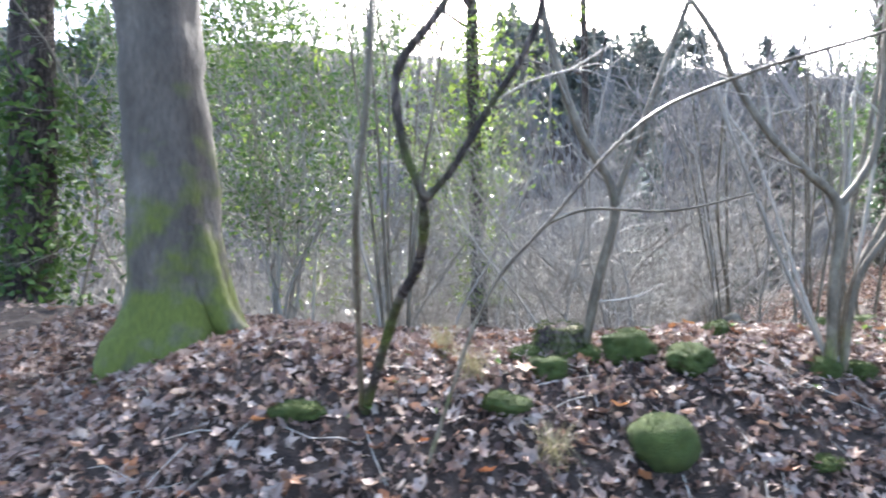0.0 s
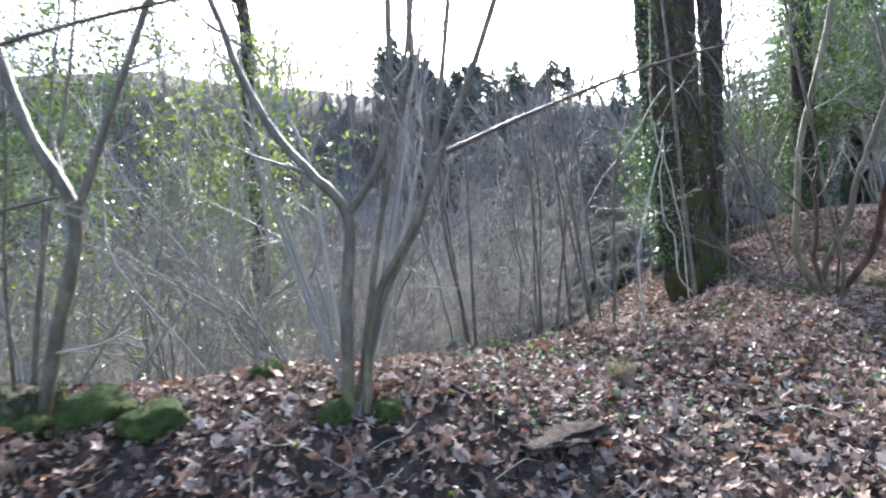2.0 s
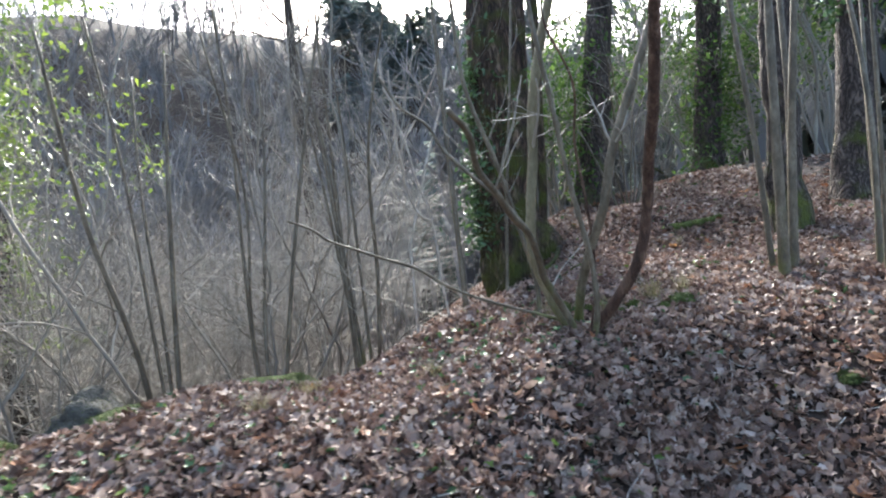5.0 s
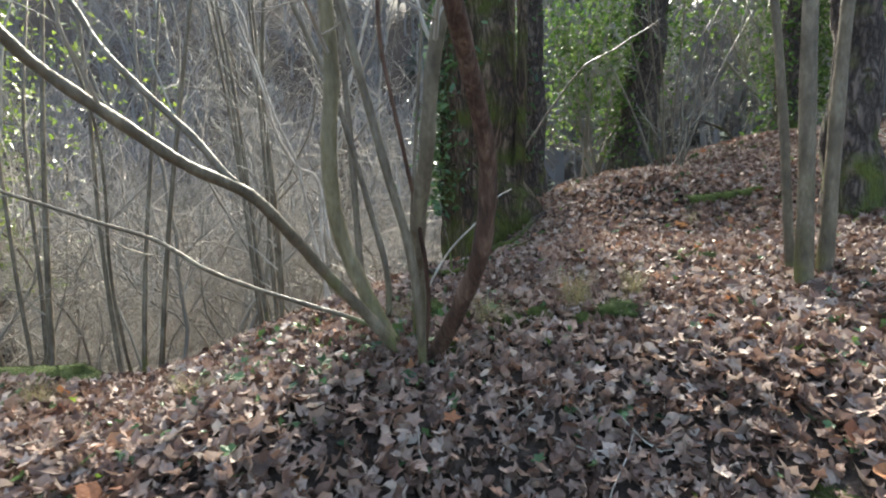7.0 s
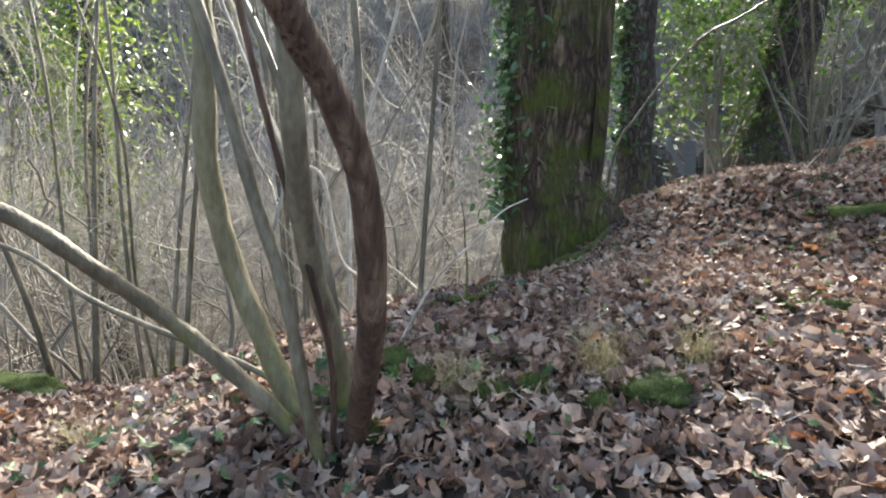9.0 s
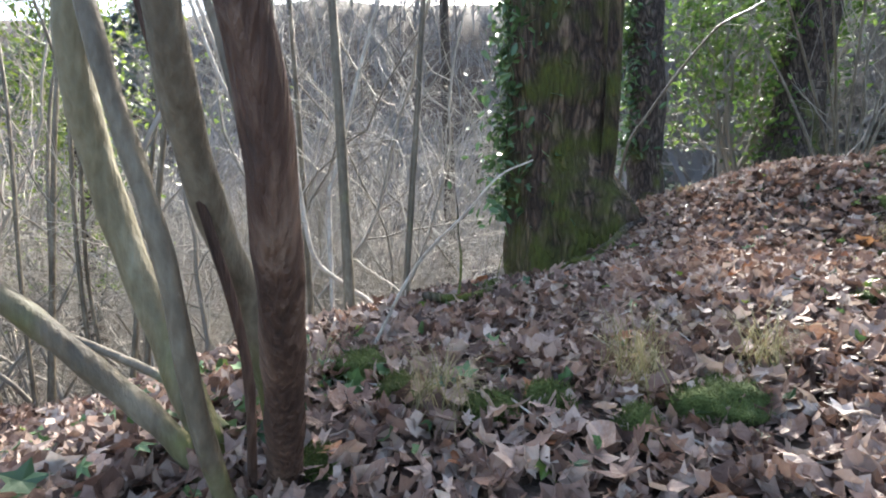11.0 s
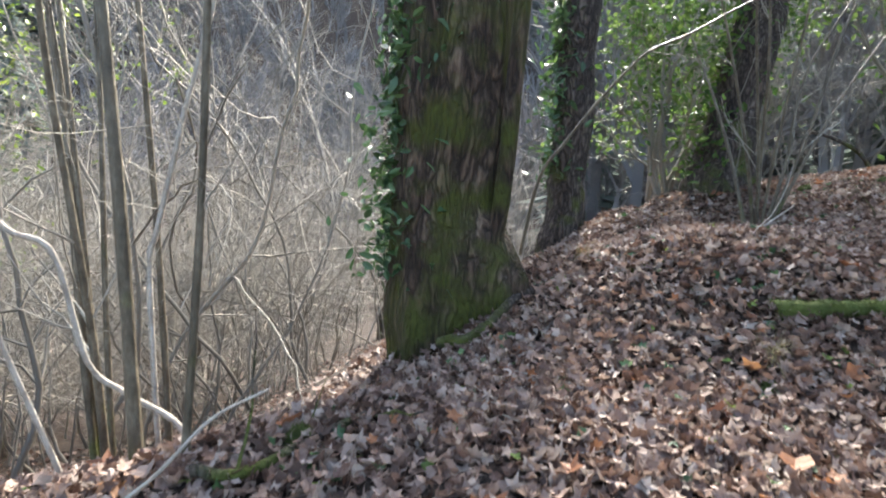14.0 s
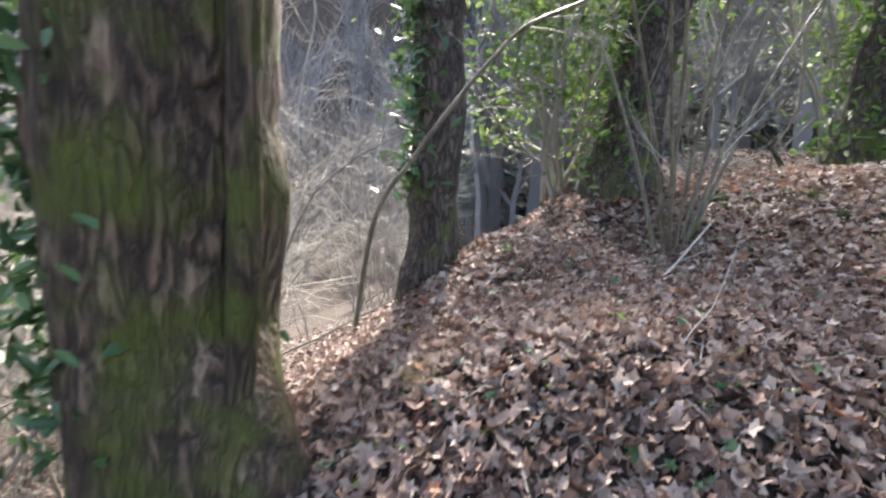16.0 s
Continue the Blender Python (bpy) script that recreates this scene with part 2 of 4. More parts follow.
def turns(rng, n, tilt):
    """n random turns: any heading, tipped by up to about tilt radians."""
    yaw, a, b = rng.uniform(0, 2 * np.pi, n), rng.normal(0, tilt, n), rng.normal(0, tilt, n)
    cy, sy, ca, sa, cb, sb = np.cos(yaw), np.sin(yaw), np.cos(a), np.sin(a), np.cos(b), np.sin(b)
    o, z = np.ones(n), np.zeros(n)
    rz = np.stack([cy, -sy, z, sy, cy, z, z, z, o], -1).reshape(n, 3, 3)
    rx = np.stack([o, z, z, z, ca, -sa, z, sa, ca], -1).reshape(n, 3, 3)
    ry = np.stack([cb, z, sb, z, o, z, -sb, z, cb], -1).reshape(n, 3, 3)
    return rx @ ry @ rz


def strew(build, shapes, rng, places, tilt, size):
    """Copies of leaf shapes (vertices, triangles) at places, in one mesh."""
    pick = rng.integers(0, len(shapes), len(places))
    for k, (v, f) in enumerate(shapes):
        at = places[pick == k]
        if len(at):
            turn, s = turns(rng, len(at), tilt), rng.uniform(*size, len(at))
            pts = np.einsum("nij,kj->nki", turn, v) * s[:, None, None] + at[:, None]
            build.add(pts.reshape(-1, 3), (f[None] + (np.arange(len(at)) * len(v))[:, None, None]).reshape(-1, f.shape[1]))


def leaf_shape(rng, lobes, curl, length=1.0, width=0.75):
    """One leaf about 1 long: a fan of triangles from the midrib, lobed and curled."""
    n = 10
    a = np.linspace(0, 2 * np.pi, n, endpoint=False) + rng.normal(0, 0.05, n)
    r = 0.5 * (1 + lobes * np.cos(a * 5)) * rng.uniform(0.85, 1.1, n)
    x, y = r * np.cos(a) * length, r * np.sin(a) * width
    z = curl * (x * x * rng.uniform(0.3, 1.6) + y * y * rng.uniform(0.5, 2.2)) + rng.normal(0, 0.03, n)
    v = np.vstack([[0, 0, -0.02], np.stack([x, y, z], 1)])
    f = np.array([[0, i + 1, (i + 1) % n + 1] for i in range(n)])
    return v, f


def blade_shape(bend):
    """A pointed leaf of six corners, folded along its rib."""
    v = np.array([[0, 0, 0], [0.3, 0.22, 0.07], [0.7, 0.18, 0.05 - bend], [1, 0, -bend * 2], [0.7, -0.18, 0.05 - bend], [0.3, -0.22, 0.07], [0.5, 0, -bend * 0.5]])
    f = np.array([[0, 6, 1], [1, 6, 2], [2, 6, 3], [3, 6, 4], [4, 6, 5], [5, 6, 0]])
    return v - (0.5, 0, 0), f


# ---------------------------------------------------------------- lie of the land
CREST = np.array([(-60, 6), (-12, 4), (-4, 3.6), (-0.2, 3.13), (1, 2.77), (2, 3.35), (2.94, 3.48), (3.5, 3.92), (4.32, 4.33), (5.02, 4.51),
                  (5.66, 5.04), (6, 5.65), (6.22, 6.41), (6.85, 7.53), (7.28, 8.89), (8.2, 10.7), (10.6, 14.2), (14, 19), (30, 24), (70, 28)], float)
POLY = [1.382, 0.0362, 0.1592, 0.0045, -0.0014, -0.0121]
BUMPS = [(10.0, 8.2, 1.8, 0.42), (5.7, 4.1, 0.5, -0.071), (5.65, 2.95, 0.45, -0.242), (5.2, 3.6, 0.5, 0.158), (6.1, 4.7, 0.7, 0.209), (4.3, 3.4, 0.8, -0.321), (1.2, 2.1, 0.7, 0.385), (3, 2.6, 0.8, -0.065), (6.3, 6, 0.9, 0.161), (2, 1, 0.9, -0.282), (6.5, 4.2, 0.6, -0.182), (5.4, 2.2, 0.6, -0.345), (0, 1.7, 0.5, 0.173), (-1.2, 1.8, 0.6, 0.42), (2.2, 2.5, 0.5, 0.114), (5.0, 3.0, 0.4, 0.052), (5.9, 5.5, 0.6, -0.4), (3.6, 3.2, 0.5, 0.225), (4.7, 3.2, 0.4, 0.162)]
BUMPS += [(x, y, 0.55, k) for x, y, k in ((-1, 3, -0.039), (-1, 3.8, -0.034), (0.6, 3, -0.04), (1.4, 3, -0.089), (2.2, 2.2, 0.027), (2.2, 3.8, -0.086), (2.2, 4.6, 0.051), (3, 3, -0.089), (3, 3.8, 0.033), (3, 4.6, 0.103), (3.8, 3, 0.119), (3.8, 3.8, -0.09), (3.8, 4.6, -0.211), (4.6, 3.8, 0.044), (5.4, 3.8, -0.022), (5.4, 4.6, -0.078), (5.4, 6.2, -0.034), (6.2, 4.6, -0.026), (6.2, 5.4, 0.079), (6.2, 6.2, -0.024), (6.2, 7, -0.141), (6.2, 9.4, -0.234), (7, 5.4, -0.323), (7, 6.2, 0.21), (7, 7, -0.105), (7, 7.8, -0.026), (7, 8.6, 0.14), (7, 9.4, -0.284), (7.8, 7.8, -0.192), (7.8, 8.6, -0.291), (7.8, 9.4, 0.165))]
BUMPS += [(x, y, 1.2, k) for x, y, k in ((8.5, 6.5, -0.108), (8.5, 8.5, 0.031), (8.5, 10.5, -0.201), (10.5, 6.5, -0.043), (10.5, 8.5, -0.051), (10.5, 10.5, -0.018))]


def past_crest(x, y):
    """Metres beyond the edge of the bank (minus: this side of it)."""
    best, sign = np.full(x.shape, 1e9), np.ones(x.shape)
    for (ax, ay), (bx, by) in zip(CREST[:-1], CREST[1:]):
        dx, dy = bx - ax, by - ay
        k = np.clip(((x - ax) * dx + (y - ay) * dy) / (dx * dx + dy * dy), 0, 1)
        d = np.hypot(x - ax - k * dx, y - ay - k * dy)
        near = d < best
        best = np.where(near, d, best)
        sign = np.where(near, np.sign(dx * (y - ay) - dy * (x - ax)), sign)
    return best * sign


def land(x, y):
    """Height of the ground."""
    x, y = np.asarray(x, float), np.asarray(y, float)
    cx, cy = np.clip(x, -6, 13) - 4.6, np.clip(y, -3, 10.5) - 3.45
    h = POLY[0] + POLY[1] * cx + POLY[2] * cy + POLY[3] * cx * cx + POLY[4] * cx * cy + POLY[5] * cy * cy
    for a, b, s, k in BUMPS:
        h = h + k * np.exp(-((x - a) ** 2 + (y - b) ** 2) / (2 * s * s))
    d = past_crest(x, y)
    over = np.maximum(d, 0)
    h = h - 6.5 * (1 - np.exp(-0.13 * (np.sqrt(over * over + 0.05) - 0.224)))
    k = np.clip((over - 24) / 75, 0, 1)
    h = h + 47 * k * k * (3 - 2 * k)
    far = np.clip((np.hypot(x, y) - 130) / 150, 0, 1)
    return h * (1 - far)


def land1(x, y):
    return float(land(np.array([x]), np.array([y]))[0])


def spread_axis(lo, hi, step, reach):
    mid = np.arange(lo, hi, step)
    grow_by = step * 1.16 ** np.arange(1, 60)
    out = np.cumsum(grow_by)
    out = out[out < reach]
    return np.concatenate([lo - out[::-1], mid, hi + out])


gx, gy = spread_axis(-4, 10, 0.075, 2500), spread_axis(-1, 9, 0.075, 2500)
GX, GY = np.meshgrid(gx, gy)
GZ = land(GX, GY)
lump_rng = np.random.default_rng(3)
GZ = GZ + np.where(np.hypot(GX - 3, GY - 3) < 14, lump_rng.normal(0, 0.010, GX.shape), 0)
b = Build()
ii, jj = np.meshgrid(np.arange(len(gy) - 1), np.arange(len(gx) - 1), indexing="ij")
w = len(gx)
b.add(np.stack([GX, GY, GZ], -1).reshape(-1, 3), np.stack([ii * w + jj, ii * w + jj + 1, (ii + 1) * w + jj + 1, (ii + 1) * w + jj], -1).reshape(-1, 4))
ground = tagged(new("ground", b.mesh("ground", M_SOIL)), "dark woodland soil of a steep bank under leaves", "ground", kind="structure")

# ---------------------------------------------------------------- fallen leaves
rng = np.random.default_rng(11)
LEAVES = [leaf_shape(rng, lobe, curl) for lobe, curl in ((0.14, 0.8), (0.30, 0.9), (0.36, -0.8), (0.10, 1.4), (0.32, 0.4), (0.22, -1.2), (0.38, 1.2))]


def on_land(rng, n, x0, x1, y0, y1, keep=None, up=(0.005, 0.03)):
    x, y = rng.uniform(x0, x1, n), rng.uniform(y0, y1, n)
    if keep is not None:
        ok = keep(x, y)
        x, y = x[ok], y[ok]
    return np.stack([x, y, land(x, y) + rng.uniform(*up, len(x))], 1)


litter = Build()
strew(litter, LEAVES, rng, on_land(rng, 85000, -3.5, 9.5, -0.3, 9.5, lambda x, y: past_crest(x, y) < 1.2, (0.005, 0.045)), 0.7, (0.03, 0.072))
strew(litter, LEAVES, rng, on_land(rng, 19000, -6, 14, 0, 16, lambda x, y: past_crest(x, y) < 6), 0.4, (0.05, 0.095))
strew(litter, LEAVES, rng, on_land(rng, 36000, 3.2, 8.4, 2.6, 7.2, lambda x, y: past_crest(x, y) < 0.3, (0.005, 0.05)), 0.8, (0.03, 0.066))
strew(litter, LEAVES, rng, on_land(rng, 60000, -2.5, 9.0, 0.6, 8.5, lambda x, y: past_crest(x, y) < 0.6, (0.012, 0.042)), 0.8, (0.016, 0.042))
strew(litter, LEAVES, rng, on_land(rng, 12000, 5.2, 9.5, 6.0, 12.0, lambda x, y: past_crest(x, y) < 3), 0.5, (0.05, 0.09))
tagged(new("leaf_litter", litter.mesh("leaf_litter", M_LITTER, False)), "brown and grey dead leaves strewn over the bank", "fallen leaves", kind="stuff")
rust = Build()
strew(rust, LEAVES, rng, on_land(rng, 900, -3, 9.5, 0, 9.5, lambda x, y: past_crest(x, y) < 0.5, (0.02, 0.045)), 0.4, (0.05, 0.11))
tagged(new("rusty_leaves", rust.mesh("rusty_leaves", M_RUST, False)), "rust-orange dead leaves among the brown ones", "fallen leaves", kind="stuff")

# ---------------------------------------------------------------- trees
IVY_LEAVES = [blade_shape(0.05), blade_shape(0.15), blade_shape(-0.05)]


def ivy_on(rng, path, radii, n, size, cover=(0.0, 1.0), facing=None, thick=0.10):
    """Leaves round a trunk; facing: the heading on which most of them sit."""
    path, radii = np.asarray(path), np.asarray(radii)
    s = rng.uniform(cover[0], cover[1], n) * (len(path) - 1)
    i = np.minimum(s.astype(int), len(path) - 2)
    k = (s - i)[:, None]
    at = path[i] * (1 - k) + path[i + 1] * k
    a = rng.uniform(0, 2 * np.pi, n) if facing is None else rng.normal(radians(facing), 0.75, n)
    r = radii[i] * (1 - k[:, 0]) + radii[i + 1] * k[:, 0] + rng.gamma(1.3, thick / 2, n)
    b = Build()
    strew(b, IVY_LEAVES, rng, at + np.stack([np.cos(a) * r, np.sin(a) * r, rng.normal(0, 0.03, n)], 1), 0.9, size)
    return b


def great_tree(name, seed, x, y, radius, height, lean, flare, mat, label, sides=40, limbs=7, limb_from=0.74, ivy=None, roots=0, group="", burr=None, settle=0.28):
    """A tall trunk with flared foot and bare limbs. lean: metres sideways (x, y) at 5 m up. ivy: (leaves, size, cover, facing, thick, material)."""
    rng = np.random.default_rng(seed)
    root = tagged(new(name), label, "tree", group)
    z0 = min(land1(x + math.cos(g) * radius * 1.4, y + math.sin(g) * radius * 1.4) for g in range(7)) - 0.12
    root.location = (x, y, z0)
    h = np.concatenate([np.linspace(0, 2.5, 26), np.linspace(2.6, height, 22)])
    wob = np.cumsum(rng.normal(0, 0.010, (len(h), 2)), 0)
    path = np.stack([lean[0] * h / 5 + wob[:, 0], lean[1] * h / 5 + wob[:, 1], h], 1)
    radii = radius * (1 - 0.55 * h / height) + flare * np.exp(-(h - 0.25).clip(0) / settle)
    b = Build()
    v, quads, caps = tube(path, radii, sides, rough=0.012, rng=rng, ridges=0.05)
    a = np.arctan2(v[:, 1], v[:, 0])
    foot = np.exp(-np.abs(v[:, 2] - 0.2) / 0.35)
    swell = 1 + foot * min(0.22, radius * 0.55) * np.sin(a * 4 + seed) + 0.03 * np.sin(v[:, 2] * 5 + a * 2)
    mid = np.stack([np.interp(v[:, 2], h, path[:, 0]), np.interp(v[:, 2], h, path[:, 1])], 1)
    v[:, :2] = mid + (v[:, :2] - mid) * swell[:, None]
    if burr:
        q = v - (burr[0], burr[1], burr[2])
        push = burr[3] * np.exp(-(q[:, 0] ** 2 + q[:, 1] ** 2 + (q[:, 2] * 0.7) ** 2) / 0.045)
        v += unit(np.array((burr[0], burr[1], 0.0)))[None] * push[:, None]
    b.add(v, quads)
    b.f.append(caps)
    for k in range(roots):
        g = rng.uniform(0, 6.28)
        run = np.linspace(0.5, 3.2, 7) * radius
        px, py = x + np.cos(g) * run, y + np.sin(g) * run
        pz = land(px, py) - z0 + np.linspace(0.18, -0.05, 7)
        add_tube(b, np.stack([px - x, py - y, pz], 1), np.linspace(radius * 0.32, 0.03, 7), 8)
    part("trunk", b.mesh("trunk", mat), root)
    if limbs:
        for _ in range(limbs):
            b = Build()
            i = int(rng.uniform(limb_from, 0.97) * (len(h) - 1))
            g = rng.uniform(0, 6.28)
            for p, r, d in grow(rng, path[i], (math.cos(g), math.sin(g), 0.55), rng.uniform(1.6, 3.6), radii[i] * 0.32, 2, 0.14, 0.06, (3, 6)):
                add_tube(b, p, r, 6 if d == 2 else 4)
            part("limb", b.mesh("limb", mat), root, "bare winter limb")
    if ivy:
        n, size, cover, facing, thick, leaf = ivy
        part("ivy", ivy_on(rng, path, radii, n, size, cover, facing, thick).mesh("ivy", leaf, False), root, "glossy climbing ivy leaves")["kind"] = "stuff"
    return root


great_tree("mossy_beech", 5, -2.03, 2.42, 0.26, 13, (-0.05, 0.1), 0.13, M_BEECH, "large grey beech trunk with mossy green foot")
great_tree("furrowed_tree", 9, 5.62, 6.18, 0.335, 14, (0.34, 0.1), -0.10, M_OAK, "thick furrowed trunk with moss and ivy on the bank edge", 48,
           ivy=(2600, (0.045, 0.09), (0.16, 0.95), 168, 0.09, M_IVY), burr=(0.30, -0.12, 0.74, 0.26), settle=0.45)
root_ridge = Build()
add_tube(root_ridge, smooth_line([(0.12, -0.10, 0.95), (0.24, -0.10, 0.60), (0.36, -0.10, 0.38), (0.55, -0.08, 0.26), (0.75, -0.05, 0.18)], 6), np.linspace(0.12, 0.035, 25), 12, rough=0.03, rng=np.random.default_rng(6))
part("buttress_root", root_ridge.mesh("buttress_root", M_BEECH), bpy.data.objects["mossy_beech"], "mossy root running down into the leaves")
# ridge of the trunk itself, built as a rod set against it
rib = Build()
add_tube(rib, smooth_line([(0.27, -0.12, 0.80), (0.33, -0.14, 1.2), (0.38, -0.12, 2.2), (0.46, -0.05, 4.0), (0.55, 0.05, 6.5)], 6), np.linspace(0.045, 0.035, 25), 14, rough=0.03, rng=np.random.default_rng(4))
part("side_stem", rib.mesh("side_stem", M_OAK), bpy.data.objects["furrowed_tree"], "bark ridge running up the side of the trunk")
great_tree("ivy_clad_tree", 14, 6.44, 8.26, 0.17, 12, (0.10, 0.05), 0.015, M_DARK, "straight dark trunk with ivy climbing one side", 24,
           ivy=(1100, (0.06, 0.11), (0.2, 0.95), 185, 0.10, M_IVY), group="trees on the bank")
great_tree("ivy_clad_tree", 15, 8.2, 9.5, 0.25, 12, (0.5, 0.0), 0.10, M_DARK, "dark reddish trunk among evergreen leaves", 24,
           ivy=(700, (0.07, 0.12), (0.05, 0.9), 180, 0.16, M_HOLLY), group="trees on the bank")
great_tree("ivy_clad_tree", 16, 10.6, 9.75, 0.24, 12, (0.3, 0.0), 0.08, M_DARK, "dark ivy-wrapped trunk further up the bank", 20,
           ivy=(1900, (0.07, 0.12), (0.05, 0.95), None, 0.24, M_HOLLY), group="trees on the bank")
great_tree("bank_tree", 17, 7.75, 5.0, 0.13, 11, (0.25, 0.1), 0.04, M_DARK, "slim straight trunk on the leafy bank", 20, group="trees on the bank")
great_tree("bank_tree", 18, 8.85, 5.4, 0.18, 12, (0.55, 0.1), 0.05, M_DARK, "dark slanting trunk on the leafy bank", 20,
           ivy=(700, (0.06, 0.1), (0.4, 0.95), 190, 0.08, M_IVY), group="trees on the bank")
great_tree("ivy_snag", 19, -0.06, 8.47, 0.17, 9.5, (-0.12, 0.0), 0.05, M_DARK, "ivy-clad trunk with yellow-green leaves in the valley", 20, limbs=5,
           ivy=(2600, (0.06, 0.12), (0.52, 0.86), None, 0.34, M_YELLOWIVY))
great_tree("bare_tree", 20, 3.16, 15.4, 0.17, 13, (0.0, 0.0), 0.04, M_DARK, "tall thin bare trunk in the valley", 14, limbs=9, limb_from=0.8)
great_tree("ivy_clad_tree", 21, -4.6, 4.2, 0.22, 12, (0.0, 0.1), 0.06, M_DARK, "ivy-covered trunk beside the beech", 20,
           ivy=(3500, (0.07, 0.13), (0.05, 0.95), None, 0.35, M_HOLLY))

# ---------------------------------------------------------------- evergreen shrubs


def evergreen(name, seed, x, y, height, spread, n, leaf, label, foot=0.0, size=(0.07, 0.13)):
    rng = np.random.default_rng(seed)
    z = land1(x, y)
    root = tagged(new(name), label, "shrub")
    root.location = (x, y, z - 0.05)
    wood, tips = Build(), []
    for _ in range(7):
        g = rng.uniform(0, 6.28)
        for p, r, d in grow(rng, (rng.normal(0, 0.08), rng.normal(0, 0.08), 0), (math.cos(g) * spread * 0.5, math.sin(g) * spread * 0.5, height * 0.6),
                            height * rng.uniform(0.6, 1.0), 0.03, 2, 0.12, 0.08, (4, 7)):
            add_tube(wood, p, r, 4)
            if d < 2:
                tips.append(p[1:])
    tagged(part("wood", wood.mesh("wood", M_TWIG), root), kind="stuff")
    tips = np.concatenate(tips)
    tips = tips[tips[:, 2] > foot]
    at = tips[rng.integers(0, len(tips), n)] + rng.normal(0, 0.14, (n, 3))
    b = Build()
    strew(b, IVY_LEAVES, rng, at, 0.7, size)
    tagged(part("foliage", b.mesh("foliage", leaf, False), root), kind="stuff")
    return root


evergreen("holly_bush", 31, 7.75, 9.9, 3.0, 0.9, 3000, M_HOLLY, "glossy green holly bush beside a dark trunk", 0.6)
evergreen("holly_bush", 32, 11.9, 11.4, 3.6, 1.4, 2600, M_HOLLY, "dark green holly bush on top of the bank", 0.4)
evergreen("holly_bush", 33, 9.4, 12.5, 3.2, 1.2, 800, M_HOLLY, "green holly bush in the shade of the trees", 0.4)
evergreen("holly_tree", 37, 11.2, 11.0, 6.5, 1.0, 2600, M_HOLLY, "tall green holly between the dark trunks", 1.6)
evergreen("holly_tree", 38, 11.6, 8.2, 6.5, 1.2, 3600, M_HOLLY, "tall green holly up the bank", 1.2)
evergreen("holly_tree", 39, 13.2, 10.4, 7.5, 1.4, 3600, M_HOLLY, "tall dark holly behind the bank trees", 0.8)
evergreen("laurel_bush", 34, -2.6, 5.4, 7.4, 1.2, 12000, M_HOLLY, "tall sunlit evergreen bush behind the beech", 1.2, (0.045, 0.085))
evergreen("laurel_bush", 35, -4.6, 6.3, 8.5, 1.8, 13000, M_HOLLY, "tall sunlit evergreen bush below the bank", 1.0, (0.045, 0.085))
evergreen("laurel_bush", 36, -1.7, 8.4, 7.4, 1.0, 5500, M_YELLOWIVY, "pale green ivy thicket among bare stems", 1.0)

# ---------------------------------------------------------------- hazel stools on the bank


def stem(name, parent, origin, points, r0, r1, mat, rng, label="", twigs=0, reach=0.5, sides=10, tail=0.0):
    """One rod through the points given in the world; tail: metres that it goes on past the last one."""
    pts = np.asarray(points, float) - origin
    if tail:
        go = unit(pts[-1] - pts[-2] + (0, 0, 0.02))
        pts = np.vstack([pts] + [pts[-1] + go * tail * k + rng.normal(0, 0.03 * tail, 3) for k in (0.33, 0.66, 1.0)])
    path = smooth_line(pts, 6)
    radii = np.linspace(r0, r1, len(path)) * (1 + 0.05 * np.sin(np.arange(len(path)) * 1.7))
    b = Build()
    add_tube(b, path, radii, sides, rough=0.03, rng=rng)
    ob = part(name, b.mesh(name, mat), parent, label)
    if twigs:
        b = Build()
        for _ in range(twigs):
            i = rng.integers(len(path) // 4, len(path) - 1)
            along = unit(path[i + 1] - path[i])
            go = unit(along + unit(np.cross(along, rng.normal(0, 1, 3))) * rng.uniform(0.6, 1.2))
            for p, r, d in grow(rng, path[i], go, reach * rng.uniform(0.5, 1.3), radii[i] * 0.36, 1, 0.14, 0.04, (2, 5)):
                add_tube(b, p, r, 4)
        tagged(part("twig_spray", b.mesh("twig_spray", M_TWIG), ob), kind="stuff")
    return ob


def stool(name, x, y, label, group="hazel stools"):
    root = tagged(new(name), label, "shrub", group)
    root.location = (x, y, land1(x, y))
    return root, np.array((x, y, land1(x, y)))


rng = np.random.default_rng(41)
hazel, o = stool("hazel_stool", 5.19, 3.62, "many-stemmed hazel stool with one reddish peeling stem")
stem("stem", hazel, o, [(5.154, 3.610, 1.334), (5.083, 3.569, 1.474), (5.002, 3.510, 1.599), (4.918, 3.448, 1.720), (4.859, 3.350, 1.834), (4.790, 3.254, 1.945), (4.692, 3.141, 2.016), (4.603, 3.035, 2.109)], 0.020, 0.010, M_HAZEL, rng, "low grey slanting stem", 2, 0.35, 12, tail=0.45)
stem("stem", hazel, o, [(4.790, 3.254, 1.945), (4.752, 3.220, 1.991), (4.678, 3.220, 2.088), (4.556, 3.240, 2.210), (4.456, 3.260, 2.321)], 0.011, 0.005, M_HAZEL, rng, "", 3, 0.3, tail=0.4)
stem("stem", hazel, o, [(5.112, 3.655, 1.453), (4.960, 3.714, 1.507), (4.798, 3.719, 1.565), (4.640, 3.692, 1.632), (4.487, 3.665, 1.711), (4.347, 3.649, 1.812), (4.192, 3.620, 1.878), (4.037, 3.590, 1.946)], 0.009, 0.005, M_HAZEL, rng, "", 3, 0.25, tail=0.3)
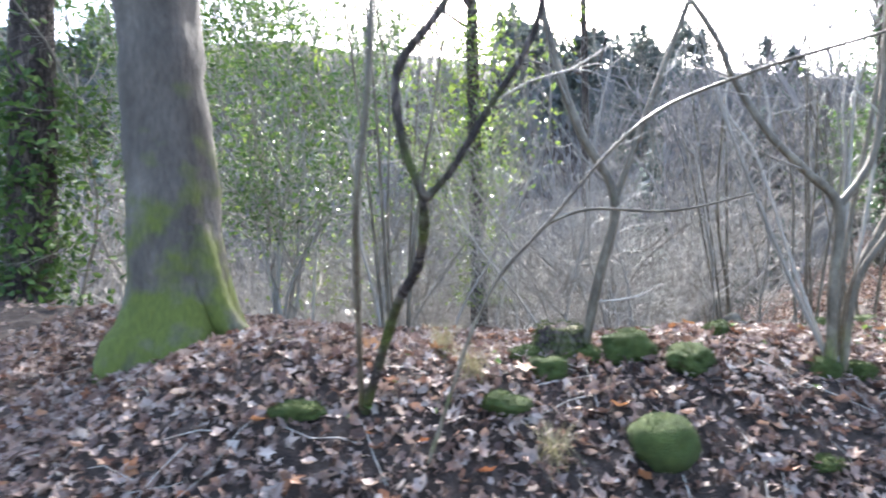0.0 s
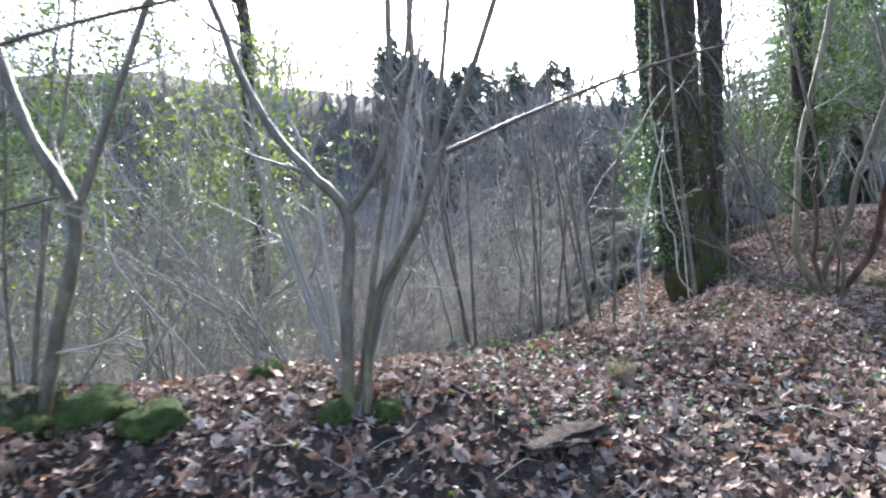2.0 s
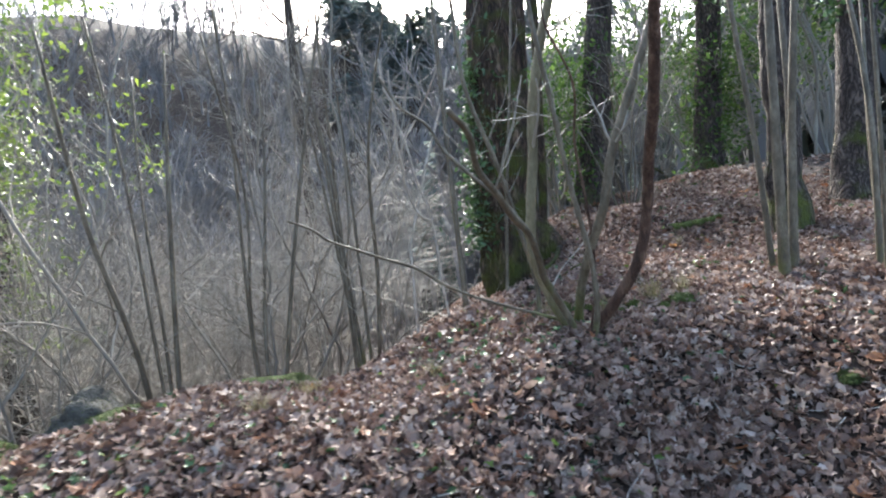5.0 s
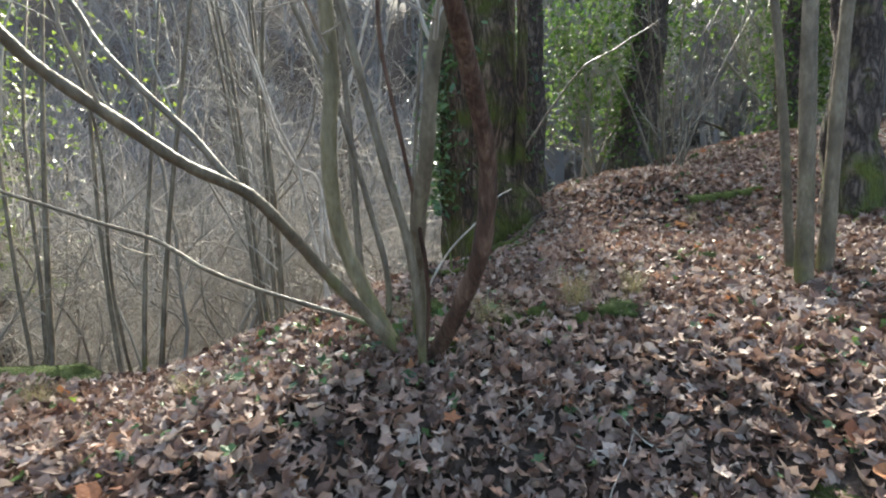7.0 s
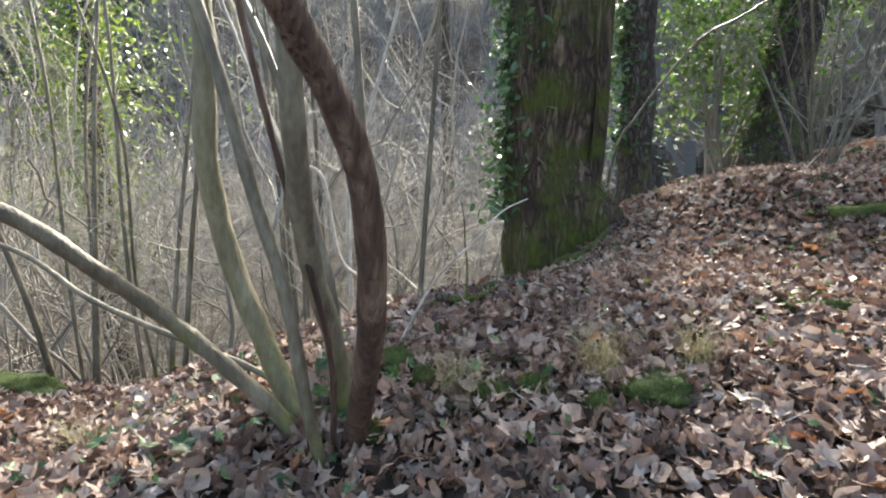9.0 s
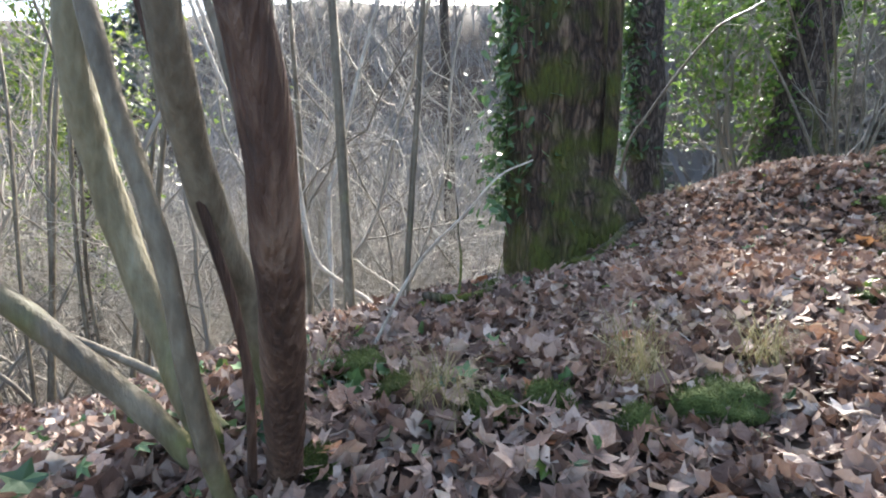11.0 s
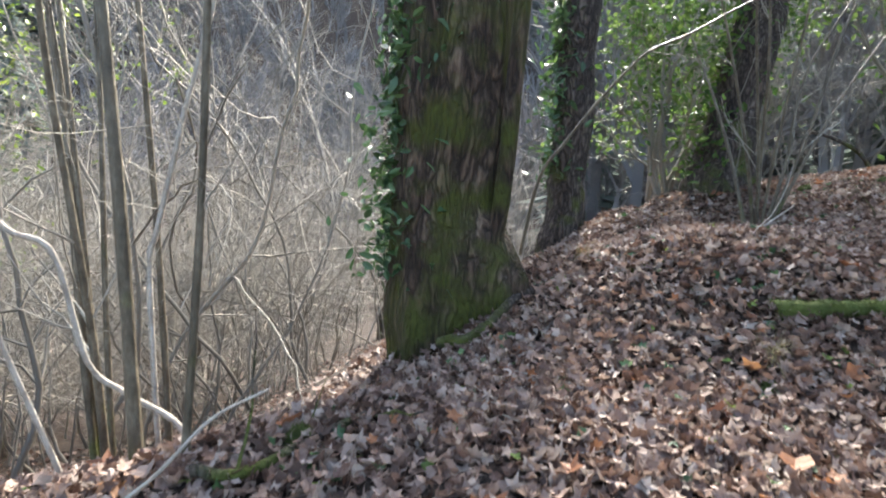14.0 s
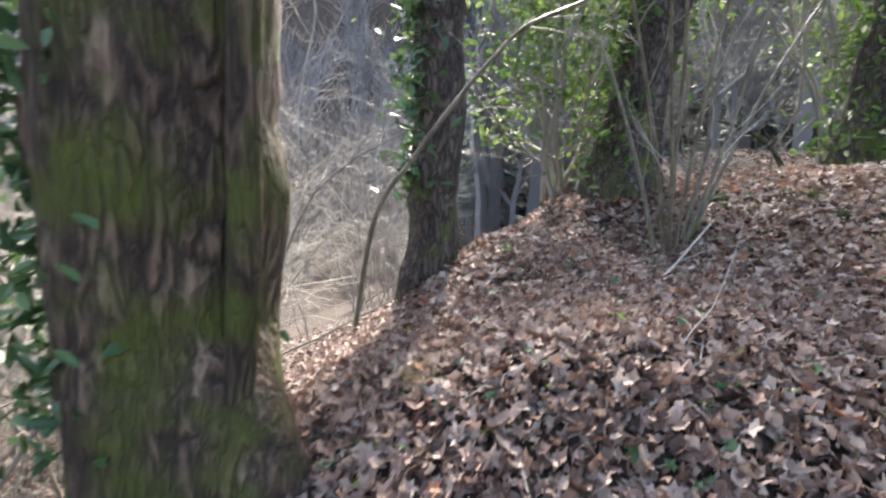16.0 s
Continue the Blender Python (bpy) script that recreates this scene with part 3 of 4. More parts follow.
stem("stem", hazel, o, [(5.133, 3.622, 1.366), (5.021, 3.647, 1.588), (4.940, 3.637, 1.820), (4.931, 3.588, 2.059), (4.958, 3.574, 2.297), (4.961, 3.534, 2.539), (4.997, 3.491, 2.777), (5.051, 3.444, 3.011)], 0.027, 0.019, M_OLIVE, rng, "smooth olive-grey stem", 2, 0.4, 14, tail=1.6)
stem("stem", hazel, o, [(5.190, 3.562, 1.328), (5.192, 3.489, 1.541), (5.172, 3.467, 1.762), (5.121, 3.452, 1.981), (5.072, 3.444, 2.201), (5.027, 3.418, 2.422), (4.980, 3.395, 2.643), (4.933, 3.373, 2.863)], 0.015, 0.009, M_HAZEL, rng, "", 3, 0.3, 12, tail=1.4)
stem("stem", hazel, o, [(5.184, 3.714, 1.401), (5.189, 3.642, 1.632), (5.199, 3.520, 1.838), (5.233, 3.419, 2.038), (5.261, 3.365, 2.268), (5.317, 3.300, 2.487), (5.384, 3.242, 2.706), (5.450, 3.188, 2.926)], 0.025, 0.016, M_HAZEL, rng, "brown stem with a pruned knot", 2, 0.4, 14, tail=1.6)
stem("stem", hazel, o, [(5.227, 3.638, 1.381), (5.310, 3.504, 1.571), (5.377, 3.387, 1.774), (5.392, 3.317, 2.007), (5.345, 3.201, 2.210), (5.287, 3.050, 2.390), (5.225, 2.919, 2.584), (5.165, 2.795, 2.783)], 0.028, 0.018, M_RED, rng, "dark reddish peeling stem", 1, 0.4, 16, tail=1.4)
stem("stem", hazel, o, [(5.19, 3.60, 1.34), (5.22, 3.56, 1.60), (5.20, 3.50, 1.85), (5.16, 3.46, 2.1), (5.12, 3.44, 2.35)], 0.008, 0.005, M_RED, rng, "thin peeling shoot", 0, 0.5, 8, tail=0.8)
stem("stem", hazel, o, [(5.05, 3.95, 1.36), (5.06, 3.95, 1.62), (5.00, 3.96, 1.9), (4.9, 3.97, 2.3)], 0.014, 0.010, M_HAZEL, rng, "grey stem behind the others", 3, 0.5, 8, tail=1.6)
hazel, o = stool("hazel_stool", 1.50, 1.97, "hazel stool with forked grey stems and a mossy foot")
stem("stem", hazel, o, [(1.47, 1.96, 1.25), (1.488, 1.953, 1.7), (1.513, 1.951, 2.054), (1.375, 1.98, 2.241), (1.23, 2.02, 2.43), (1.088, 2.07, 2.726)], 0.026, 0.011, M_HAZEL, rng, "forked grey stem", 5, 0.6, tail=0.8)
stem("stem", hazel, o, [(1.513, 1.951, 2.054), (1.657, 1.938, 2.279), (1.714, 1.933, 2.615), (1.741, 1.931, 3.094)], 0.018, 0.011, M_HAZEL, rng, "", 4, 0.6, tail=1.5)
stem("stem", hazel, o, [(1.536, 1.97, 1.27), (1.601, 1.96, 1.694), (1.769, 1.93, 1.99), (1.915, 1.916, 2.318), (2.034, 1.905, 2.573), (2.234, 1.888, 3.069)], 0.019, 0.011, M_HAZEL, rng, "", 5, 0.6, tail=1.0)
stem("stem", hazel, o, [(1.926, 1.915, 2.291), (2.307, 1.90, 2.441), (2.863, 1.92, 2.637), (3.471, 1.98, 2.792)], 0.011, 0.004, M_HAZEL, rng, "", 5, 0.3)
stem("stem", hazel, o, [(1.51, 1.99, 1.25), (1.626, 2.02, 1.693), (1.824, 2.05, 2.064), (1.909, 2.06, 2.422), (2.014, 2.06, 3.08)], 0.016, 0.009, M_HAZEL, rng, "", 4, 0.5, tail=0.9)
stem("stem", hazel, o, [(1.497, 2.0, 1.25), (1.627, 2.05, 1.946), (1.763, 2.07, 2.56), (1.858, 2.08, 3.088)], 0.013, 0.008, M_HAZEL, rng, "", 4, 0.5, tail=0.9)
for k in range(6):
    g = rng.uniform(0.3, 3.0)
    stem("stem", hazel, o, [o + (0, 0, -0.03), o + (math.cos(g) * 0.2, math.sin(g) * 0.2, 0.5), o + (math.cos(g) * 0.4, math.sin(g) * 0.4, 1.1)], 0.010, 0.005, M_TWIG, rng, "", 4, 0.5, 6, tail=0.8)

hazel, o = stool("forked_sapling", 0.30, 2.04, "forked grey sapling growing out of a mossy stump", "saplings on the bank")
stem("stem", hazel, o, [(0.287, 2.04, 1.22), (0.391, 2.03, 1.705), (0.475, 2.01, 2.114), (0.307, 2.025, 2.468), (0.198, 2.035, 2.811), (0.122, 2.041, 3.159)], 0.027, 0.014, M_HAZEL, rng, "", 5, 0.6, tail=1.2)
stem("stem", hazel, o, [(0.475, 2.01, 2.114), (0.543, 2.005, 2.302), (0.653, 1.995, 2.606), (0.848, 1.978, 3.123)], 0.017, 0.011, M_HAZEL, rng, "", 4, 0.6, tail=1.0)
stem("stem", hazel, o, [(0.376, 2.019, 1.60), (0.55, 2.004, 1.623), (0.701, 1.991, 1.69)], 0.007, 0.004, M_PALE, rng, "", 4, 0.3, 6)

hazel, o = stool("forked_sapling", -0.70, 1.46, "dark forked sapling leaning over the leaves", "saplings on the bank")
stem("stem", hazel, o, [(-0.700, 1.460, 1.180), (-0.516, 1.169, 1.662), (-0.421, 1.054, 1.826), (-0.384, 0.887, 2.021), (-0.440, 0.884, 2.187), (-0.460, 0.882, 2.407), (-0.343, 0.890, 2.576)], 0.020, 0.010, M_DARK, rng, "", 6, 0.5, tail=0.7)
stem("stem", hazel, o, [(-0.384, 0.887, 2.021), (-0.298, 0.892, 2.118), (-0.194, 0.898, 2.286), (-0.073, 0.906, 2.471), (-0.021, 0.909, 2.623)], 0.013, 0.008, M_DARK, rng, "", 5, 0.5, tail=0.7)
stem("stem", hazel, o, [(-0.703, 1.460, 1.200), (-0.605, 0.951, 1.954), (-0.558, 0.890, 2.290), (-0.535, 0.890, 2.629)], 0.012, 0.008, M_HAZEL, rng, "", 5, 0.4, tail=0.9)


def wild_stool(name, seed, x, y, stems, height, radius, lean, label, twigs=5, group="hazel stools", mat=M_HAZEL):
    rng = np.random.default_rng(seed)
    root, o = stool(name, x, y, label, group)
    for _ in range(stems):
        g, s = rng.uniform(0, 6.28), rng.uniform(0.15, 0.5) * lean
        c = np.array((math.cos(g), math.sin(g), 0.0))
        foot = o + c * rng.uniform(0.02, 0.14) + (0, 0, -0.06)
        hh = height * rng.uniform(0.7, 1.1)
        stem("stem", root, o, [foot, foot + c * s * 0.35 + (0, 0, hh * 0.3), foot + c * s * 0.8 + (0, 0, hh * 0.65) + rng.normal(0, 0.05, 3), foot + c * s * 1.5 + (0, 0, hh)],
             radius * rng.uniform(0.6, 1.1), radius * 0.4, mat, rng, "", twigs, 0.55, 8)
    return root


wild_stool("hazel_stool", 51, 6.85, 4.12, 4, 4.0, 0.034, 0.4, "straight-stemmed hazel stool on the upper bank", 0)
wild_stool("hazel_stool", 52, 7.15, 3.70, 3, 4.0, 0.020, 0.9, "slender hazel stool on the upper bank", 0)
wild_stool("hazel_stool", 53, 8.05, 8.13, 8, 2.6, 0.018, 1.7, "bushy hazel stool with thin brown stems")
wild_stool("hazel_stool", 55, 4.15, 5.55, 5, 3.6, 0.020, 0.8, "thin bare stems just below the edge")
wild_stool("hazel_stool", 56, 3.3, 5.3, 4, 3.6, 0.018, 1.0, "thin bare stems below the bank")
wild_stool("hazel_stool", 57, -0.9, 3.9, 5, 4.2, 0.020, 0.9, "bare stems rising behind the crest")
wild_stool("hazel_stool", 58, 2.6, 5.4, 4, 4.0, 0.024, 1.0, "bare stems rising behind the crest")

# ---------------------------------------------------------------- bare thicket in the valley


def bare_sapling(seed, height, stems, depth=2):
    rng = np.random.default_rng(seed)
    root, twig = new("bare_sapling"), Build()
    for _ in range(stems):
        g = rng.uniform(0, 6.28)
        lean = rng.uniform(0.02, 0.5)
        rod = Build()
        for p, r, d in grow(rng, (rng.normal(0, 0.1), rng.normal(0, 0.1), -0.2), (math.cos(g) * lean, math.sin(g) * lean, 1), height * rng.uniform(0.7, 1.0),
                            rng.uniform(0.008, 0.022), depth, 0.15, 0.04, (11, 16), (25, 80), 0.34):
            add_tube(rod if d == depth else twig, p, r, 6 if d == depth else 3)
        part("stem", rod.mesh("stem", M_TWIG), root)
    tagged(part("twig_spray", twig.mesh("twig_spray", M_TWIG), root), kind="stuff")
    return tagged(root, "leafless grey-brown sapling in the valley thicket", "sapling", "valley thicket")


kinds = [bare_sapling(100 + k, h, s) for k, (h, s) in enumerate(((5.5, 1), (4.5, 2), (6.5, 1), (3.5, 3), (5.0, 2), (7.5, 1), (3.0, 4), (6.0, 2)))]
rng = np.random.default_rng(77)
placed, tries = [], 0
while len(placed) < 290 and tries < 9000:
    tries += 1
    d = 0.9 + 19 * rng.uniform(0, 1) ** 1.5
    k = rng.uniform(1.5, 15.5)
    i = int(k)
    p = CREST[i] * (1 - k + i) + CREST[i + 1] * (k - i)
    n = np.array((-(CREST[i + 1] - CREST[i])[1], (CREST[i + 1] - CREST[i])[0]))
    x, y = p + unit(n) * d + rng.normal(0, 0.4, 2)
    if not (-14 < x < 16) or past_crest(np.array([x]), np.array([y]))[0] < 0.8 or any((x - a) ** 2 + (y - c) ** 2 < 0.16 for a, c in placed):
        continue
    if x > 1.2 and d < 2.8:
        continue
    if math.hypot(x + 0.06, y - 8.47) < 0.7 or math.hypot(x - 6.43, y - 7.93) < 1.0 or math.hypot(x - 5.64, y - 6.13) < 2.2:
        continue
    m = Matrix.LocRotScale((x, y, land1(x, y)), Euler((rng.normal(0, 0.05), rng.normal(0, 0.05), rng.uniform(0, 6.28))), (1, 1, 1))
    if len(placed) < len(kinds):
        kinds[len(placed)].matrix_basis = m
    else:
        copy_thing(kinds[rng.integers(len(kinds))], m)
    placed.append((x, y))

for k in range(16):
    a, d = rng.uniform(radians(8), radians(75)), rng.uniform(4.5, 14)
    x, y = 7.6 + math.sin(a) * d, 8.4 + math.cos(a) * d
    m = Matrix.LocRotScale((x, y, land1(x, y)), Euler((rng.normal(0, 0.08), rng.normal(0, 0.08), rng.uniform(0, 6.28))), (1, 1, 1))
    tagged(copy_thing(kinds[rng.integers(len(kinds))], m), "leafless grey-brown sapling on top of the bank", group="saplings up the bank")

# ---------------------------------------------------------------- far side of the valley
rng = np.random.default_rng(88)


def far_tree(rng, pine):
    b = Build()
    if pine:
        h = rng.uniform(7, 10.5)
        low, wide = rng.uniform(1.5, 4), rng.uniform(2.2, 3.8)
        add_tube(b, [(0, 0, 0), (0.1, 0, h * 0.5), (0, 0.1, h)], [0.18, 0.12, 0.03], 4)
        for z in np.linspace(low, h, 26):
            q0 = (z - low) / (h - low)
            r = wide * (1 - q0) ** 0.6 * rng.uniform(0.5, 1.2) + 0.25
            for g in rng.uniform(0, 6.28, 13):
                q = r * rng.uniform(0.3, 1.15)
                c, k = math.cos(g), math.sin(g)
                t = rng.uniform(0.2, 0.5)
                up = rng.uniform(-0.4, 0.35)
                b.add([(c * q * 0.3, k * q * 0.3, z + 0.2), (c * q - k * t, k * q + c * t, z + up), (c * q * 1.15, k * q * 1.15, z + up - 0.1), (c * q + k * t, k * q - c * t, z + up)], [[0, 1, 2], [0, 2, 3]])
    else:
        for p, r, d in grow(rng, (0, 0, -0.3), (0, 0, 1), 7.5, 0.16, 2, 0.07, 0.06, (9, 14), (20, 55), 0.5):
            add_tube(b, p, np.maximum(r * 1.3, 0.022), 3)
    v = np.concatenate(b.v)
    return v, b.f


def woods(name, kinds, mat, places, label, rng):
    b = Build()
    for x, y in places:
        v, fs = kinds[rng.integers(len(kinds))]
        g, s = rng.uniform(0, 6.28), rng.uniform(0.55, 1.3)
        c, k = math.cos(g) * s, math.sin(g) * s
        w = np.stack([v[:, 0] * c - v[:, 1] * k + x, v[:, 0] * k + v[:, 1] * c + y, v[:, 2] * s + land1(x, y)], 1)
        n = b.count
        b.v.append(w)
        b.count += len(w)
        b.f += [f + n for f in fs]
    return tagged(new(name, b.mesh(name, mat, False)), label, "woodland", kind="stuff")


def slope_places(rng, n, lo, hi):
    a, d = rng.uniform(radians(-62), radians(50), n), rng.uniform(lo, hi, n)
    x, y = 3 + np.sin(a) * d, 3 + np.cos(a) * d
    ok = past_crest(x, y) > 12
    return np.stack([x[ok], y[ok]], 1)


bare_kinds = [far_tree(rng, False) for _ in range(5)]
pine_kinds = [far_tree(rng, True) for _ in range(7)]
woods("far_woods", bare_kinds, M_HAZYWOOD, slope_places(rng, 700, 22, 104), "leafless woods on the far slope, paled to a haze grey", rng)


def bank_places(rng, n, lo, hi):
    a, d = rng.uniform(radians(8), radians(88), n), rng.uniform(lo, hi, n)
    return np.stack([6 + np.sin(a) * d, 5 + np.cos(a) * d], 1)


woods("bank_woods", bare_kinds, M_HAZYWOOD, bank_places(rng, 240, 14, 55), "leafless trees behind the top of the bank, paled to a haze grey", rng)
woods("bank_conifers", pine_kinds, M_HAZYPINE, bank_places(rng, 60, 20, 50), "conifers behind the top of the bank, lightened with haze colour", rng)
woods("far_conifers", pine_kinds, M_HAZYPINE, np.array([p for p in np.concatenate([slope_places(rng, 260, 75, 108), slope_places(rng, 110, 30, 75)]) if p[0] > 3 + 0.02 * p[1] or p[0] - 3 < -0.78 * (p[1] - 3)]), "conifers along the far hilltop, lightened with haze colour", rng)

# wooded ridge far beyond the valley, its haze painted as base colour
ridge = Build()
rx_, ry_ = np.meshgrid(np.linspace(-420, 260, 110), np.linspace(0, 1, 26))
tops = 128 * np.exp(-((rx_ + 150) / 190) ** 2) + 30
lumps = np.random.default_rng(12).normal(0, 1.6, rx_.shape) * (ry_ > 0.1)
v = np.stack([rx_, 330 + ry_ * 170, tops * np.sin(ry_ * np.pi / 2) - 6 + lumps], -1)
i2, j2 = np.meshgrid(np.arange(25), np.arange(109), indexing="ij")
ridge.add(v.reshape(-1, 3), np.stack([i2 * 110 + j2, i2 * 110 + j2 + 1, (i2 + 1) * 110 + j2 + 1, (i2 + 1) * 110 + j2], -1).reshape(-1, 4))
tagged(new("backdrop_ridge", ridge.mesh("backdrop_ridge", M_HAZYHILL)), "wooded ridge in the distance, coloured as blue-grey haze", "hill", kind="structure")

# ---------------------------------------------------------------- moss, stones, stumps and logs
MOSS_TUFT = [(np.array([[-0.10, 0, 0], [0.10, 0, 0], [0.03, 0.05, 0.9], [0, 0.10, 0]]), np.array([[0, 1, 2], [1, 3, 2], [3, 0, 2]]))]


def fuzz(parent, verts, normals, n, length, rng):
    """A pelt of short moss shoots over an upper surface."""
    up = np.where(normals[:, 2] > -0.1)[0]
    at = verts[rng.choice(up, n)] + rng.normal(0, length * 0.5, (n, 3)) * (1, 1, 0.2)
    b = Build()
    strew(b, MOSS_TUFT, rng, at, 0.6, (length * 0.6, length * 1.3))
    tagged(part("moss_fuzz", b.mesh("moss_fuzz", M_MOSS, False), parent), kind="stuff")


def lump(name, seed, x, y, size, mat, label, category, sink=0.25, wobble=0.22, turn=0.0, shaggy=500, group="", pile=0.014):
    """A rounded, uneven body half sunk in the ground: a stone, a cushion of moss, a heap."""
    bm = bmesh.new()
    bmesh.ops.create_icosphere(bm, subdivisions=4, radius=1.0)
    off = Vector((seed * 3.7, seed * 1.3, seed * 2.1))
    for v in bm.verts:
        k = 1 + wobble * noise.noise(v.co * 1.4 + off) + wobble * 0.5 * noise.noise(v.co * 3.5 + off) + wobble * 0.18 * noise.noise(v.co * 9 + off)
        v.co = Vector((v.co.x * size[0], v.co.y * size[1], v.co.z * size[2])) * k
    bm.normal_update()
    verts, norms = np.array([v.co[:] for v in bm.verts]), np.array([v.normal[:] for v in bm.verts])
    me = bpy.data.meshes.new(name)
    bm.to_mesh(me)
    bm.free()
    me.polygons.foreach_set("use_smooth", [True] * len(me.polygons))
    me.materials.append(mat)
    ob = tagged(new(name, me), label, category, group)
    ob.matrix_basis = pose(x, y, land1(x, y) + size[2] * (1 - 2 * sink), 0, 0, turn)
    if shaggy:
        fuzz(ob, verts, norms, shaggy, pile, np.random.default_rng(seed))
    return ob


lump("mossy_boulder", 1, 0.475, 1.36, (0.125, 0.12, 0.105), M_MOSS, "round boulder wholly covered in yellow-green moss", "boulder", 0.2, 0.14, shaggy=1500, pile=0.010)
for k, (x, y, a, c, h) in enumerate(((0.53, 2.00, 0.15, 0.13, 0.13), (0.33, 1.97, 0.08, 0.07, 0.07), (0.78, 1.90, 0.16, 0.12, 0.09), (0.10, 1.80, 0.13, 0.10, 0.07),
                                     (-0.12, 1.52, 0.12, 0.09, 0.06), (0.02, 2.00, 0.10, 0.08, 0.06), (1.10, 2.30, 0.10, 0.08, 0.07), (1.42, 1.92, 0.09, 0.07, 0.07),
                                     (1.62, 1.98, 0.07, 0.06, 0.06), (-0.95, 1.35, 0.13, 0.06, 0.05), (1.10, 1.42, 0.09, 0.07, 0.03))):
    lump("moss_cushion", 10 + k, x, y, (a * 0.85, c * 0.85, h * 0.8), M_MOSS, "deep green moss cushion round the old stump", "moss", 0.3, 0.35, k * 40, 1100, "moss round the stump")
for k, (x, y, a, c, h) in enumerate(((6.57, 4.52, 0.15, 0.08, 0.05), (5.95, 3.96, 0.12, 0.10, 0.07), (5.8, 3.87, 0.06, 0.05, 0.05), (5.64, 3.93, 0.06, 0.05, 0.06), (5.53, 3.88, 0.07, 0.05, 0.05),
                                     (5.22, 4, 0.10, 0.08, 0.08), (5.34, 3.9, 0.05, 0.05, 0.06), (5.28, 3.66, 0.04, 0.04, 0.04), (6.14, 3.04, 0.09, 0.06, 0.04), (6.94, 5.37, 0.06, 0.05, 0.03),
                                     (8.61, 8.55, 0.09, 0.08, 0.06), (8.88, 7.99, 0.08, 0.07, 0.06), (8.78, 7.64, 0.07, 0.06, 0.04), (5.42, 4.81, 0.05, 0.05, 0.05))):
    lump("moss_cushion", 30 + k, x, y, (a * 0.75, c * 0.75, h * 0.7), M_MOSS, "bright green moss cushion among dead leaves", "moss", 0.3, 0.35, k * 50, 900, "moss on the bank")
for k, (x, y, a, c, h, g) in enumerate(((2.07, 3.02, 0.22, 0.10, 0.05, 20), (2.95, 3.75, 0.35, 0.15, 0.05, 35), (3.45, 4.12, 0.42, 0.16, 0.07, 15), (2.45, 3.55, 0.16, 0.12, 0.08, 0), (-0.3, 2.4, 0.25, 0.12, 0.03, 0), (0.8, 2.6, 0.35, 0.10, 0.04, 0))):
    lump("moss_mat", 50 + k, x, y, (a * 0.7, c * 0.8, h), M_MOSS, "low yellow-green mat of moss along the crest", "moss", 0.45, 0.3, g, 1500, "moss along the crest")
lump("soil_mound", 61, 2.30, 2.02, (0.22, 0.16, 0.03), M_EARTH, "low heap of bare dark brown soil", "mound", 0.42, 0.5, 0, 0)
lump("mossy_stone", 62, 2.34, 4.66, (0.24, 0.20, 0.26), M_STONE, "grey stone with a mossy top below the crest", "stone", 0.2, 0.4, 10, 1400)


def old_stump(x, y, r, h):
    """A rotten cut stump with a ragged rim and moss on it."""
    rng = np.random.default_rng(70)
    n = 28
    a = np.arange(n) * 2 * np.pi / n
    rows = []
    for z, k in ((-0.08, 1.5), (0.02, 1.25), (0.08, 1.08), (h * 0.8, 1.0), (h, 0.93), (h * 0.92, 0.6)):
        rr = r * k * (1 + 0.10 * np.sin(a * 4 + 1) + rng.normal(0, 0.04, n))
        rows.append(np.stack([rr * np.cos(a), rr * np.sin(a), z + rng.normal(0, 0.012, n)], 1))
    v = np.vstack(rows + [[[0, 0, h * 0.88]]])
    b = Build()
    k, j = np.meshgrid(np.arange(5), np.arange(n), indexing="ij")
    b.add(v, np.stack([k * n + j, k * n + (j + 1) % n, (k + 1) * n + (j + 1) % n, (k + 1) * n + j], -1).reshape(-1, 4))
    q = np.arange(n)
    b.f.append(np.stack([5 * n + q, 5 * n + (q + 1) % n, np.full(n, 6 * n)], -1))
    ob = tagged(new("tree_stump", b.mesh("tree_stump", M_DARK)), "rotten dark tree stump with moss on its rim", "stump")
    ob.location = (x, y, land1(x, y))
    top = v[2 * n:5 * n]
    fuzz(ob, top, np.tile((0, 0, 1.0), (len(top), 1)), 1600, 0.018, rng)


old_stump(0.22, 2.10, 0.125, 0.15)


def lying(name, points, r0, r1, mat, label, category, lift=0.01, shaggy=0, twigs=0, seed=1):
    """A branch or log that lies along points of the plan."""
    rng = np.random.default_rng(seed)
    p = np.array([(x, y, land1(x, y) + r0 * 0.7 + lift + z) for x, y, z in points])
    o = p[0].copy()
    path = smooth_line(p - o, 6)
    path += rng.normal(0, r0 * 0.15, path.shape)
    b = Build()
    add_tube(b, path, np.linspace(r0, r1, len(path)), 10, rough=0.05, rng=rng)
    for _ in range(twigs):
        i = rng.integers(len(path) // 4, len(path) - 2)
        go = unit(path[i + 1] - path[i]) + rng.normal(0, 0.5, 3) * (1, 1, 0.4) + (0, 0, 0.25)
        for q, r, d in grow(rng, path[i], go, rng.uniform(0.15, 0.5), r0 * 0.4, 1, 0.15, 0.0, (1, 3)):
            add_tube(b, q, r, 4)
    me = b.mesh(name, mat)
    ob = tagged(new(name, me), label, category)
    ob.location = o
    if shaggy:
        v = np.concatenate(b.v)
        mid = v.mean(0)[2]
        fuzz(ob, v, np.stack([v[:, 0] * 0, v[:, 0] * 0, np.where(v[:, 2] > mid - r0 * 2, 1.0, -1.0)], 1), shaggy, 0.014, rng)
    return ob


